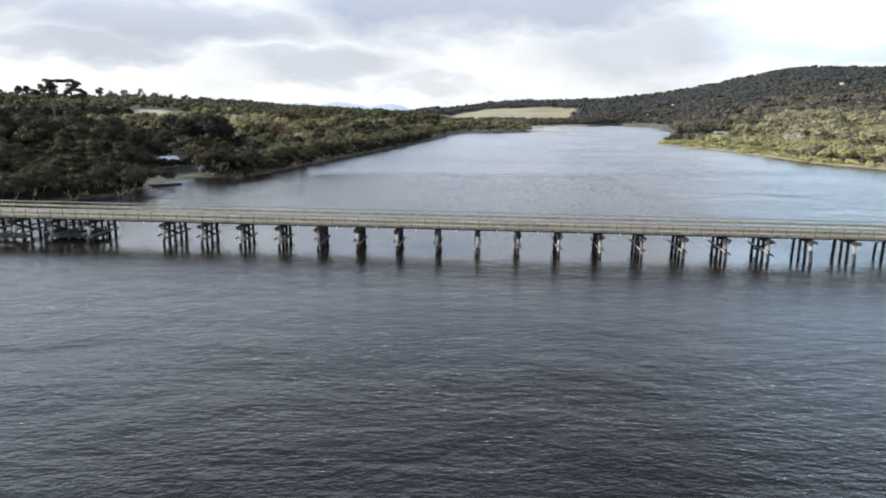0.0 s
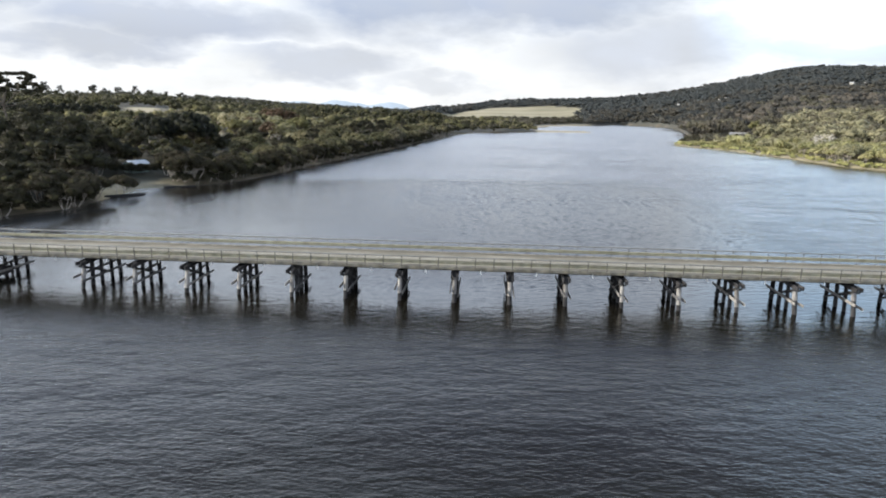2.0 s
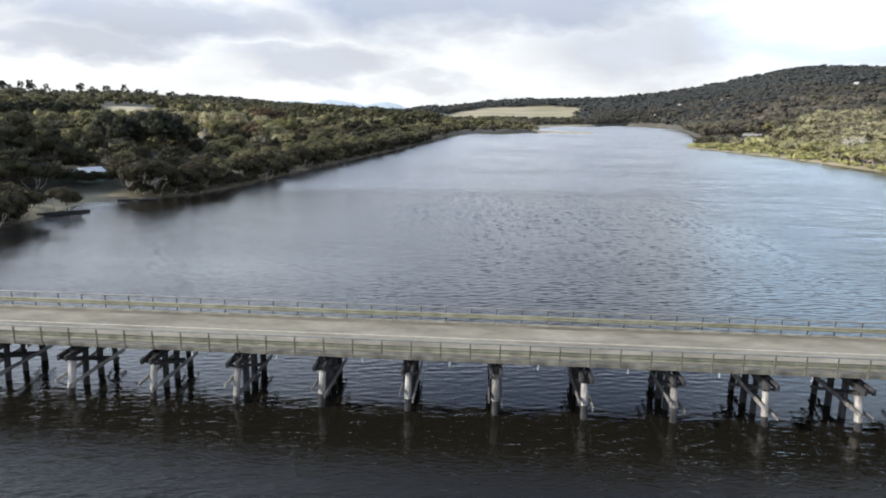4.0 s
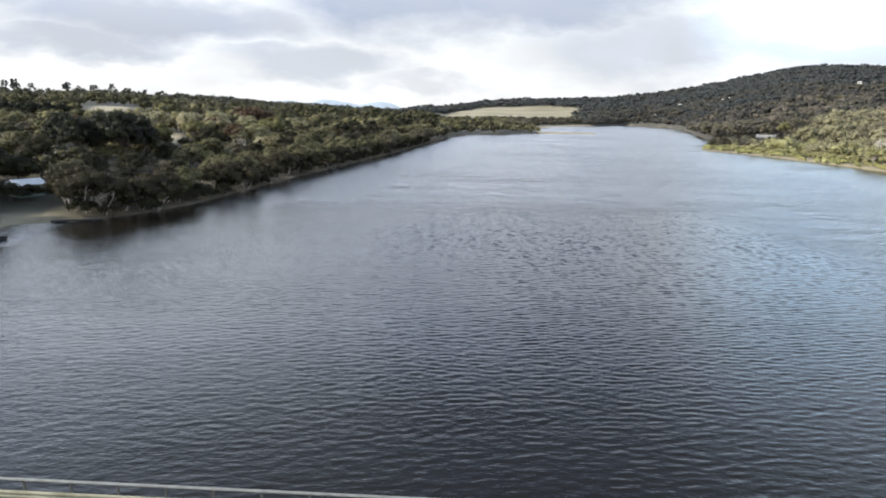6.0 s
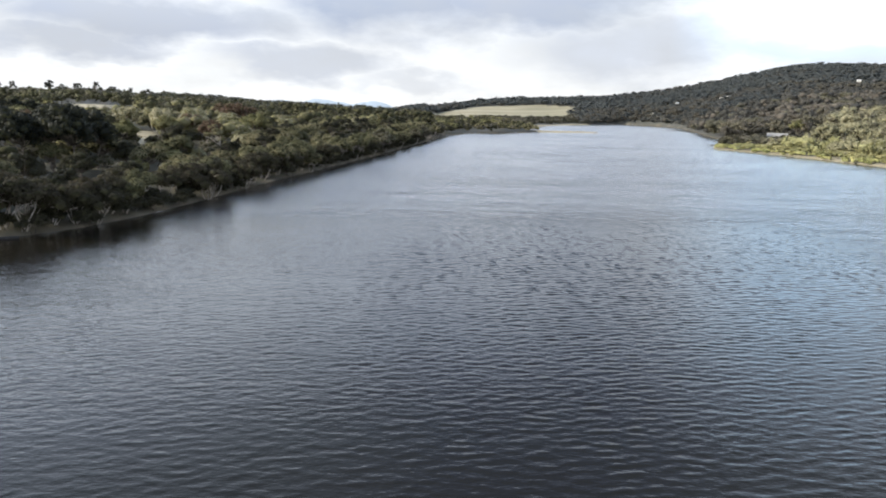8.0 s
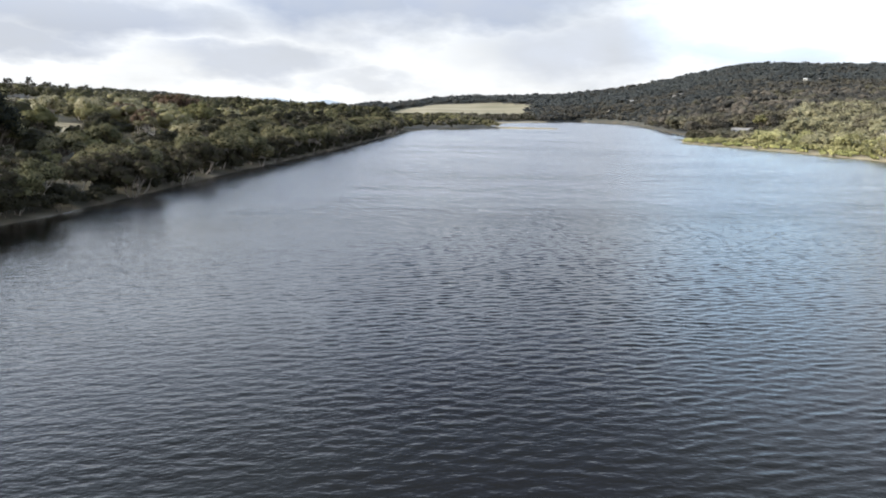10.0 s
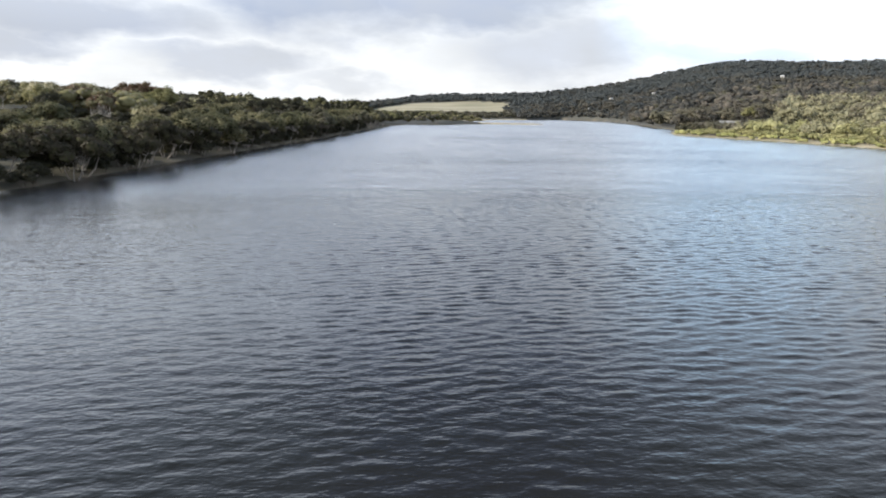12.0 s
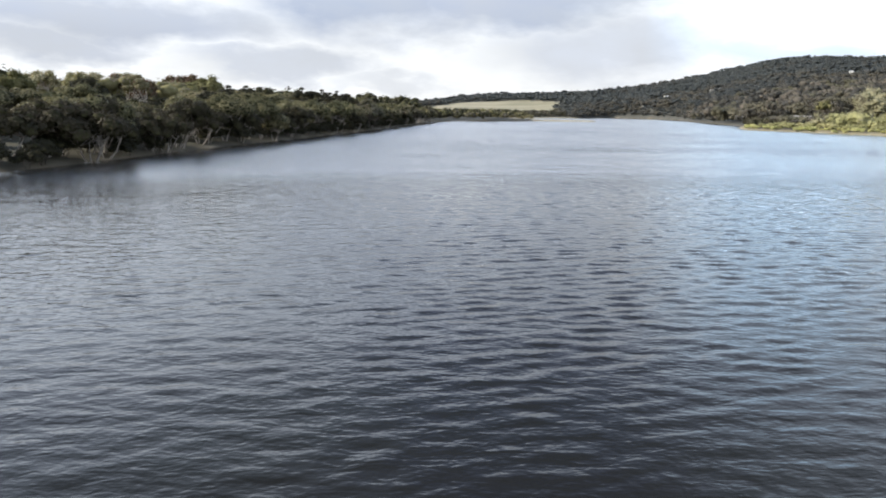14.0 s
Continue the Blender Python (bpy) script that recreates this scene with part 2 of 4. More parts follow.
WEATHERED = shade("grey_weathered_timber", (0.07, 0.068, 0.07), (0.19, 0.185, 0.185), scale=1.5, rough=0.9, bump=0.5, bump_scale=9, stretch=(3, 3, 0.7), per="object", spread=0.3)
PALE = shade("bleached_timber", (0.155, 0.147, 0.14), (0.36, 0.345, 0.325), scale=1.5, rough=0.9, bump=0.5, bump_scale=9, stretch=(3, 3, 0.7), per="object", spread=0.3)
PIPE = shade("white_pipe", (0.72, 0.72, 0.70), (0.82, 0.82, 0.80), scale=4, rough=0.5, bump=0, spread=0.05)
BARK = shade("paperbark", (0.24, 0.21, 0.18), (0.52, 0.47, 0.42), scale=1.2, rough=0.95, bump=0.4, bump_scale=8, per="object", spread=0.3)
GREYBARK = shade("grey_bark", (0.06, 0.05, 0.04), (0.20, 0.17, 0.14), scale=1.2, rough=0.95, bump=0.4, bump_scale=8, per="object", spread=0.3)
LEAF = leaf_material("olive_leaves", (0.137, 0.128, 0.066), (0.258, 0.234, 0.126))
# darker copy of the olive leaves, with the front trees' shade painted in
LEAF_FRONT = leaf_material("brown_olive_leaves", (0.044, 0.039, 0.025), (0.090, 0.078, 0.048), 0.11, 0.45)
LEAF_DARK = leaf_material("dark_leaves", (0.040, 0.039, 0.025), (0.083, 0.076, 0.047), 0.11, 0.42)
LEAF_LIGHT = leaf_material("yellow_green_leaves", (0.17, 0.163, 0.070), (0.30, 0.275, 0.13))
LEAF_GREY = leaf_material("grey_brown_leaves", (0.135, 0.121, 0.086), (0.25, 0.222, 0.158))
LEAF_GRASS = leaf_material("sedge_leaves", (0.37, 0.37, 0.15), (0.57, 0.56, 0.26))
# brightened beyond the leaf's own tone: direct sun put into the colour
LEAF_SHRUB_LIT = leaf_material("sunny_shrub_leaves", (0.31, 0.30, 0.140), (0.47, 0.445, 0.23))
LEAF_BROWN = leaf_material("dull_brown_leaves", (0.092, 0.083, 0.066), (0.155, 0.137, 0.108))
LEAF_PINE = leaf_material("dark_pine_needles", (0.020, 0.024, 0.018), (0.042, 0.044, 0.031))
# needles greyed to carry the haze over the skyline
LEAF_SKYLINE_HAZE = leaf_material("grey_pine_needles", (0.060, 0.066, 0.056), (0.105, 0.110, 0.090), 0.08, 0.4)
# pale and khaki leaves also hold painted sunlight
LEAF_PALE_LIT = leaf_material("pale_khaki_leaves", (0.31, 0.29, 0.18), (0.49, 0.455, 0.30))
LEAF_KHAKI_LIT = leaf_material("khaki_gum_leaves", (0.235, 0.220, 0.130), (0.37, 0.345, 0.215))
LEAF_RUST = leaf_material("rusty_leaves", (0.120, 0.080, 0.050), (0.190, 0.130, 0.085))
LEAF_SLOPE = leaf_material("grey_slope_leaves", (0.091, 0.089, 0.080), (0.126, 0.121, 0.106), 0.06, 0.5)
# haze and cloud shade over the hill are put into this blue-grey
LEAF_HILL_HAZE = leaf_material("hill_leaves", (0.077, 0.086, 0.086), (0.105, 0.113, 0.109), 0.05, 0.5)
LEAF_DULL = leaf_material("dull_leaves", (0.100, 0.093, 0.064), (0.175, 0.158, 0.108))
# crown cores, mostly darker than their leaves: inner shade painted for depth
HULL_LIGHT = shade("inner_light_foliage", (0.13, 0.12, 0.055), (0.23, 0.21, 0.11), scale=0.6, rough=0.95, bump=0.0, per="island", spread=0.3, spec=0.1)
HULL_SHADED = shade("inner_foliage", (0.040, 0.041, 0.020), (0.085, 0.081, 0.043), scale=0.6, rough=0.95, bump=0.0, per="island", spread=0.3, spec=0.1)

# ---- plan: the edge of the water, up the left bank, round the bay, down the right bank ----
WATER_EDGE = [(-150, -900), (-118, 0), (-101, 95), (-95, 122), (-82, 136), (-74, 150), (-75, 164), (-77, 181), (-68.2, 184), (-61.8, 193), (-57.6, 205),
              (-53.6, 228), (-49.2, 260), (-39.6, 313), (-30.1, 368), (-20.8, 431), (-8.4, 520), (3, 592), (33, 650), (92, 693), (146, 704), (147, 716), (104, 719), (92, 750),
              (95, 850), (137, 968), (215, 1110), (308, 1195), (350, 1110), (322, 960), (254, 742), (200, 565), (160, 492), (145, 457), (150, 428), (157, 398),
              (161, 340), (159, 295), (172, 256), (165, 200), (132, 130), (113, 98), (118, 0), (160, -900)]
EDGE = np.array(WATER_EDGE, float)


def inland(x, y):
    """Metres from the water's edge: positive on land, negative on the water."""
    x, y = np.asarray(x, float), np.asarray(y, float)
    best, inside = np.full(x.shape, 1e9), np.zeros(x.shape, bool)
    for (ax, ay), (bx, by) in zip(EDGE, np.roll(EDGE, -1, 0)):
        dx, dy = bx - ax, by - ay
        k = np.clip(((x - ax) * dx + (y - ay) * dy) / (dx * dx + dy * dy), 0, 1)
        best = np.minimum(best, np.hypot(x - ax - k * dx, y - ay - k * dy))
        cross = (ay > y) != (by > y)
        inside ^= cross & (x < ax + (y - ay) / (dy if dy else 1e-9) * dx)
    return np.where(inside, -best, best)


def lumps(x, y, size):
    a = np.sin(x / size + 1.3 * np.sin(y / size * 0.71 + 0.4)) * np.cos(y / size * 0.93 + 0.9 * np.sin(x / size * 0.63))
    return a


BEARING = [-180, -90, -40, -25, -18, -14, -4, 0, 5, 9, 14, 18, 22, 26, 28, 32, 45, 90, 180]
CREST = [20, 32, 33, 31, 25, 17, 11.5, 22, 42, 47, 51, 66, 93, 123, 131, 126, 114, 60, 15]
NEAR = [120, 120, 160, 195, 195, 190, 500, 1250, 1290, 1270, 1100, 820, 560, 420, 380, 340, 300, 240, 120]
FAR = [900, 1300, 1300, 1300, 1270, 1250, 1250, 1720, 1760, 1760, 1720, 1750, 1780, 1800, 1800, 1800, 1700, 1500, 900]


def ground_height(x, y, s=None):
    x, y = np.asarray(x, float), np.asarray(y, float)
    s = inland(x, y) if s is None else s
    r, az = np.hypot(x, y), np.degrees(np.arctan2(x, y))
    lo, hi, top = np.interp(az, BEARING, NEAR), np.interp(az, BEARING, FAR), np.interp(az, BEARING, CREST)
    k = np.clip((r - lo) / (hi - lo), 0, 1)
    rise = top * k ** np.interp(az, (-22, -12, -4, 3, 12, 20), (1.15, 1.3, 1.2, 1.1, 1.3, 1.6))
    rise -= np.clip(r - hi, 0, 3000) * 0.012
    land = 1.25 * (1 - np.exp(-np.clip(s, 0, 500) / 2.2)) + np.clip(s, 0, 60) * 0.03
    land = land + rise * np.clip(s / 40, 0, 1) + np.clip(s / 80, 0, 1) * (0.8 * lumps(x, y, 23) + 2.0 * lumps(x, y, 95))
    return 0.25 + np.where(s > 0, land, -np.clip(-s * 0.18, 0, 5) - 0.02)


def in_field(x, y):
    """The dry paddock across the bay and a small one on the left."""
    r, az = np.hypot(x, y), np.degrees(np.arctan2(x, y))
    a = (az > -1.9) & (az < 11.0 + 0.5 * np.sin(r / 60)) & (r > 1320) & (r < 1350 + 290 * np.clip((az + 2.2) / 5, 0, 1) - 60 * np.clip((az - 8.5) / 2.5, 0, 1))
    b = (az > -25.9) & (az < -23.4) & (r > 575) & (r < 735)
    return a | b


# ---- helpers for building ----
def part(name, bm, material, parent=None, label=""):
    me = bpy.data.meshes.new(name)
    bm.to_mesh(me)
    bm.free()
    me.materials.append(material)
    ob = new(name, me)
    ob.parent = parent
    if label:
        tagged(ob, label)
    return ob


def again(ob, m, parent=None):
    """The same piece once more, on the same mesh."""
    o = new(ob.name.split(".")[0], ob.data)
    o.matrix_basis = m
    o.parent = parent
    return o


def block(bm, x0, y0, z0, x1, y1, z1, bevel=0.0):
    m = Matrix.Translation(((x0 + x1) / 2, (y0 + y1) / 2, (z0 + z1) / 2)) @ Matrix.Diagonal((x1 - x0, y1 - y0, z1 - z0, 1))
    g = bmesh.ops.create_cube(bm, size=1, matrix=m)
    if bevel:
        bmesh.ops.bevel(bm, geom=list({e for v in g["verts"] for e in v.link_edges}), offset=bevel, segments=1, affect="EDGES")
    return bm


def tube(bm, points, radii, sides=6):
    """A tapered tube through points."""
    pts = [Vector(p) for p in points]
    rings = []
    for i, p in enumerate(pts):
        d = (pts[min(i + 1, len(pts) - 1)] - pts[max(i - 1, 0)]).normalized()
        a = d.orthogonal().normalized()
        if abs(d.z) < 0.9:
            a = d.cross(Vector((0, 0, 1))).normalized()
        b = d.cross(a)
        rings.append([bm.verts.new(p + (a * math.cos(q) + b * math.sin(q)) * radii[i]) for q in (k * math.tau / sides for k in range(sides))])
    for lo, hi in zip(rings, rings[1:]):
        for k in range(sides):
            bm.faces.new((lo[k], lo[(k + 1) % sides], hi[(k + 1) % sides], hi[k]))
    bm.faces.new(rings[0][::-1])
    bm.faces.new(rings[-1])
    return bm


def mesh_from(name, verts, faces, mats, index=None):
    """A mesh from arrays of verts (n, 3) and faces (m, k)."""
    me = bpy.data.meshes.new(name)
    verts, faces = np.ascontiguousarray(verts, np.float32), np.ascontiguousarray(faces, np.int32)
    k = faces.shape[1]
    me.vertices.add(len(verts))
    me.vertices.foreach_set("co", verts.ravel())
    me.loops.add(faces.size)
    me.loops.foreach_set("vertex_index", faces.ravel())
    me.polygons.add(len(faces))
    me.polygons.foreach_set("loop_start", np.arange(0, faces.size, k, dtype=np.int32))
    for m in mats:
        me.materials.append(m)
    if index is not None:
        me.polygons.foreach_set("material_index", np.ascontiguousarray(index, np.int32))
    me.update(calc_edges=True)
    return me


# ---- ground and water ----
def graded(lo, hi, fine_lo, fine_hi, step, grow=1.06):
    mid = list(np.arange(fine_lo, fine_hi + step, step))
    d, a = step, []
    p = fine_lo
    while p > lo:
        d *= grow
        p -= d
        a.append(p)
    b, d, p = [], step, mid[-1]
    while p < hi:
        d *= grow
        p += d
        b.append(p)
    return np.array(a[::-1] + mid + b)


def build_ground():
    gx, gy = graded(-4600, 4600, -130, 210, 2.0, 1.045), graded(-1500, 4600, 110, 730, 2.5, 1.03)
    X, Y = np.meshgrid(gx, gy)
    s = inland(X, Y)
    Z = ground_height(X, Y, s)
    n, m = X.shape
    idx = np.arange(n * m).reshape(n, m)
    faces = np.stack([idx[:-1, :-1], idx[:-1, 1:], idx[1:, 1:], idx[1:, :-1]], -1).reshape(-1, 4)
    me = mesh_from("ground", np.stack([X, Y, Z], -1).reshape(-1, 3), faces, [ground_material()])
    for name, values in (("thicket", (((np.hypot(X, Y) > 620) | (X > 60)) & (s > 3) & ~in_field(X, Y)).astype(np.float32)), ("field", np.maximum(in_field(X, Y), 0.55 * (X > 110) * (Y < 425) * (s < 60) * (s > 0)).astype(np.float32)), ("shore", np.exp(-np.abs(s - 0.8) / 0.8).astype(np.float32)), ("sand", (np.clip(1 - np.hypot((X + 76.5) / 11, (Y - 173) / 17), 0, 0.5) * 2 + np.exp(-np.abs(s) / 4.0) * (X > 60) * (Y < 540) + (X > 84) * (X < 160) * (np.abs(Y - 706) < 16) + np.clip((16 - np.abs(s)) / 5, 0, 1) * (Y > 860) * (X < 240) + (np.abs((X + 117) + (Y - 333) * 0.33) < 6) * (np.abs(Y - 333) < 26)).clip(0, 1).astype(np.float32))):
        a = me.attributes.new(name, "FLOAT", "POINT")
        a.data.foreach_set("value", values.ravel().astype(np.float32))
    me.polygons.foreach_set("use_smooth", np.ones(len(faces), bool))
    tagged(new("ground", me), "scrubby earth banks with sandy shore and a dry grass paddock", "ground", kind="structure")


def ground_material():
    m = shade("bank_earth", (0.035, 0.034, 0.020), (0.085, 0.075, 0.045), scale=0.12, rough=0.95, bump=0.5, bump_scale=1.2, spread=0.35)
    nt = m.node_tree
    N, L = nt.nodes.new, nt.links.new
    b = nt.nodes["Principled BSDF"]
    old = b.inputs["Base Color"].links[0].from_socket

    def over(base, attribute, c1, c2, scale, stretch):
        at, mp, tc, n, r, mx = N("ShaderNodeAttribute"), N("ShaderNodeMapping"), N("ShaderNodeTexCoord"), N("ShaderNodeTexNoise"), N("ShaderNodeValToRGB"), N("ShaderNodeMix")
        at.attribute_name = attribute
        L(tc.outputs["Object"], mp.inputs[0])
        mp.inputs["Scale"].default_value = stretch
        L(mp.outputs[0], n.inputs["Vector"])
        n.inputs["Scale"].default_value, n.inputs["Detail"].default_value = scale, 6
        r.color_ramp.elements[0].color, r.color_ramp.elements[1].color = (*c1, 1), (*c2, 1)
        r.color_ramp.elements[0].position, r.color_ramp.elements[1].position = 0.35, 0.65
        L(n.outputs[0], r.inputs[0])
        mx.data_type = "RGBA"
        L(at.outputs["Fac"], mx.inputs[0])
        L(base, mx.inputs[6]), L(r.outputs[0], mx.inputs[7])
        return mx.outputs[2]

    c = over(old, "thicket", (0.075, 0.076, 0.066), (0.11, 0.108, 0.092), 0.02, (1, 1, 1))
    c = over(c, "shore", (0.13, 0.112, 0.083), (0.32, 0.275, 0.205), 0.16, (1, 1, 1))
    c = over(c, "sand", (0.30, 0.26, 0.17), (0.46, 0.40, 0.27), 0.3, (1, 1, 1))
    c = over(c, "field", (0.225, 0.208, 0.128), (0.40, 0.352, 0.242), 0.016, (0.35, 1, 1))
    L(c, b.inputs["Base Color"])
    return m


build_ground()


def build_water():
    """The river as one sheet, with real wind waves on the stretch that is flown over."""
    gx = graded(-2300, 2300, -74, 72, 0.34, 1.3)
    far, d, p = [], 0.16, 200.0
    while p < 3200:
        d = d * 1.006 if p < 420 else d * 1.3
        p += d
        far.append(p)
    near, d, p = [], 0.34, 80.0
    while p < 102:
        near.append(p)
        d = max(d * 0.985, 0.16)
        p += d
    gy = np.unique(np.concatenate([graded(-900, 20, 20, 20, 0.32, 1.3)[:-3], np.arange(20.4, 79.8, 0.34), near, np.arange(p, 200.01, 0.16), far]))
    X, Y = np.meshgrid(gx, gy)
    step = np.gradient(gy)[:, None]
    shore = -inland(X, Y)
    edge = np.clip((X + 74) / 6, 0, 1) * np.clip((72 - X) / 28, 0, 1) * np.clip((Y - 20) / 10, 0, 1) * np.clip((415 - Y) / 180, 0, 1)
    swell = np.clip(shore / 3, 0, 1) * np.interp(Y, (52, 68, 95, 104, 118), (1, 0.6, 0.45, 0.75, 1)) * (0.86 + 0.22 * lumps(X, Y, 17) * lumps(Y, X, 41)) * np.interp(X, (-60, -30, -10, 8, 30), (0.36, 0.46, 0.82, 1.08, 1.15)) * (1 - 0.4 * np.clip((X + 30) / 25, 0, 1) * np.interp(Y, (48, 62, 96, 104), (0, 1, 1, 0))) * np.interp(Y, (148, 175, 205, 260), (1, 1.25, 1.18, 1.0))
    rng = np.random.default_rng(8)
    Z, DX, DY, kept, whole = np.zeros_like(X), np.zeros_like(X), np.zeros_like(X), np.zeros_like(X), 0.0
    for k in range(52):
        length = 0.48 * 3.1 ** (rng.random() ** 1.3)
        a = radians(rng.normal(-7, 21))
        slope = WAVE_SLOPE * min(1.0, 0.8 / length)
        fx, fy = math.sin(a), math.cos(a)
        phase = (fx * X + fy * Y) * math.tau / length + rng.uniform(0, math.tau)
        drawn = edge * np.clip((length / step - 2.1) / 1.7, 0, 1)
        kept += slope ** 2 * drawn ** 2
        whole += slope ** 2
        high = slope * length / math.tau * swell * drawn
        Z += high * np.sin(phase)
        side = 1.25 * high * np.cos(phase)          # water gathers at the crests and sharpens them
        DX += side * fx
        DY += side * fy
    X, Y = X + DX, Y + DY
    n, m = X.shape
    idx = np.arange(n * m).reshape(n, m)
    faces = np.stack([idx[:-1, :-1], idx[:-1, 1:], idx[1:, 1:], idx[1:, :-1]], -1).reshape(-1, 4)
    me = mesh_from("water", np.stack([X, Y, Z + WATER_LEVEL], -1).reshape(-1, 3), faces, [WATER])
    me.polygons.foreach_set("use_smooth", np.ones(len(faces), bool))
    chop = me.attributes.new("chop", "FLOAT", "POINT")
    chop.data.foreach_set("value", ((1 - kept / whole) * np.clip(shore / 8 + 0.4, 0, 1) - 0.26 * np.clip((X + 30) / 30, 0, 1) * np.interp(Y, (50, 66, 98, 106), (0, 1, 1, 0)) + 0.3 * np.clip((-22 - X) / 22, 0, 1) * np.interp(Y, (102, 118, 230, 300), (0, 1, 1, 0))).clip(-0.3, 1).ravel().astype(np.float32))
    tagged(new("water", me), "wide rippled river, dark and glossy under cloud", "river", kind="structure")
    return len(faces)


WAVE_SLOPE = 0.0235
WATER_LEVEL = 0.65
build_water()


# ---- the bridge ----
SPAN, DECK_LOW, DECK_TOP, RAIL = 5.775, 4.06, 4.28, 5.4
HALF = 3.73                      # half of the deck's width
TURN_BRIDGE = -3.145
bridge = new("bridge")
tagged(bridge, "long timber trestle road bridge with concrete deck and steel rails", "bridge")
bridge.matrix_world = pose(-1.79, 96.89, 0, 0, 0, TURN_BRIDGE)
FIRST, LAST = -18, 19            # spans, counted from the middle bent


def build_bridge():
    rng = random.Random(4)
    bm = block(bmesh.new(), 0.002, -HALF + 0.48, DECK_LOW, SPAN - 0.002, HALF - 0.48, DECK_TOP)
    slab = part("deck_panel", bm, DECK)
    bm = block(bmesh.new(), 0.012, -0.22, DECK_LOW - 0.03, SPAN - 0.012, 0.22, DECK_TOP + 0.05, 0.02)
    kerb = part("kerb", bm, KERB)
    bm = block(bmesh.new(), 0, -0.08, DECK_TOP + 0.004, SPAN, 0.08, DECK_TOP + 0.008)
    line = part("centre_line", bm, LINE, None, "white painted centre line")
    bm = tube(bmesh.new(), [(0, 0, RAIL), (SPAN, 0, RAIL)], [0.062, 0.062], 8)
    top = part("top_rail", bm, STEEL, None, "grey galvanised pipe rail")
    bm = bmesh.new()
    prof = [(0.0, 4.98), (0.045, 4.92), (0.045, 4.86), (0.0, 4.80), (0.045, 4.74), (0.045, 4.68), (0.0, 4.62)]
    ring = prof + [(a - 0.014, z) for a, z in prof[::-1]]
    ends = [[bm.verts.new((x, a, z)) for a, z in ring] for x in (0, SPAN)]
    for k in range(len(ring)):
        q = (k + 1) % len(ring)
        bm.faces.new((ends[0][k], ends[1][k], ends[1][q], ends[0][q]))
    beam = part("guard_rail", bm, BEAM, None, "weathered corrugated guard rail")
    bm = block(bmesh.new(), -0.04, -0.30, 4.08, 0.04, 0.04, 4.17)
    block(bm, -0.04, -0.04, 4.17, 0.04, 0.04, RAIL - 0.04, 0.008)
    post = part("rail_post", bm, POST)
    bm = tube(bmesh.new(), [(0, 0, 4.02), (0, 0, 3.68)], [0.05, 0.06], 8)
    pipe = part("drain_pipe", bm, PIPE, None, "white drain pipe")
    bm = block(bmesh.new(), 0, -0.26, DECK_TOP + 0.004, SPAN, 0.26, DECK_TOP + 0.010)
    dirt = part("gutter_dirt", bm, GUTTER, None, "brown grit along the kerb")
    first = [slab, kerb, line, top, beam, post, pipe, dirt]
    for i in range(FIRST, LAST):
        x = i * SPAN
        again(slab, pose(x, 0, 0), bridge)
        again(line, pose(x, 0.1, 0), bridge)
        for side in (-1, 1):
            again(kerb, pose(x, side * (HALF - 0.26), 0), bridge)
            again(dirt, pose(x, side * (HALF - 0.75), 0), bridge)
            again(top, pose(x, side * (HALF + 0.02), 0), bridge)
            again(beam, pose(x, side * (HALF - 0.10), 0) if side < 0 else pose(x + SPAN, HALF - 0.10, 0, 0, 0, 180), bridge)
            for k in range(3):
                again(post, pose(x + (k + 0.05) * SPAN / 3 + (0.05 if side > 0 else 0.1), side * (HALF + 0.06), 0, 0, 0, rng.uniform(-2, 2) + (180 if side < 0 else 0)), bridge)
            again(pipe, pose(x + SPAN * 0.47, side * (HALF - 0.2), 0), bridge)
    for o in first:
        bpy.data.objects.remove(o)
    # stringers and bents
    for i in range(FIRST, LAST + 1):
        if i == -8:
            continue
        build_bent(i, rng)
    for i in range(FIRST, LAST):
        for y in (-2.4, -0.8, 0.8, 2.4):
            bm = tube(bmesh.new(), [(i * SPAN, y, 3.82), ((i + 1) * SPAN, y, 3.82)], [0.19, 0.18], 7)
            part("stringer", bm, TIMBER, bridge)


def plank_between(x, y0, z0, y1, z1, thick=0.10, deep=0.27):
    """A sawn brace across the piles, from one side of the bridge to the other."""
    bm = bmesh.new()
    turn = Euler((math.atan2(z1 - z0, y1 - y0), 0, 0)).to_matrix().to_4x4()
    q = Matrix.Translation((x, (y0 + y1) / 2, (z0 + z1) / 2)) @ turn @ Matrix.Diagonal((thick, math.hypot(y1 - y0, z1 - z0), deep, 1))
    g = bmesh.ops.create_cube(bm, size=1, matrix=q)
    bmesh.ops.bevel(bm, geom=list({e for v in g["verts"] for e in v.link_edges}), offset=0.015, segments=1, affect="EDGES")
    return bm


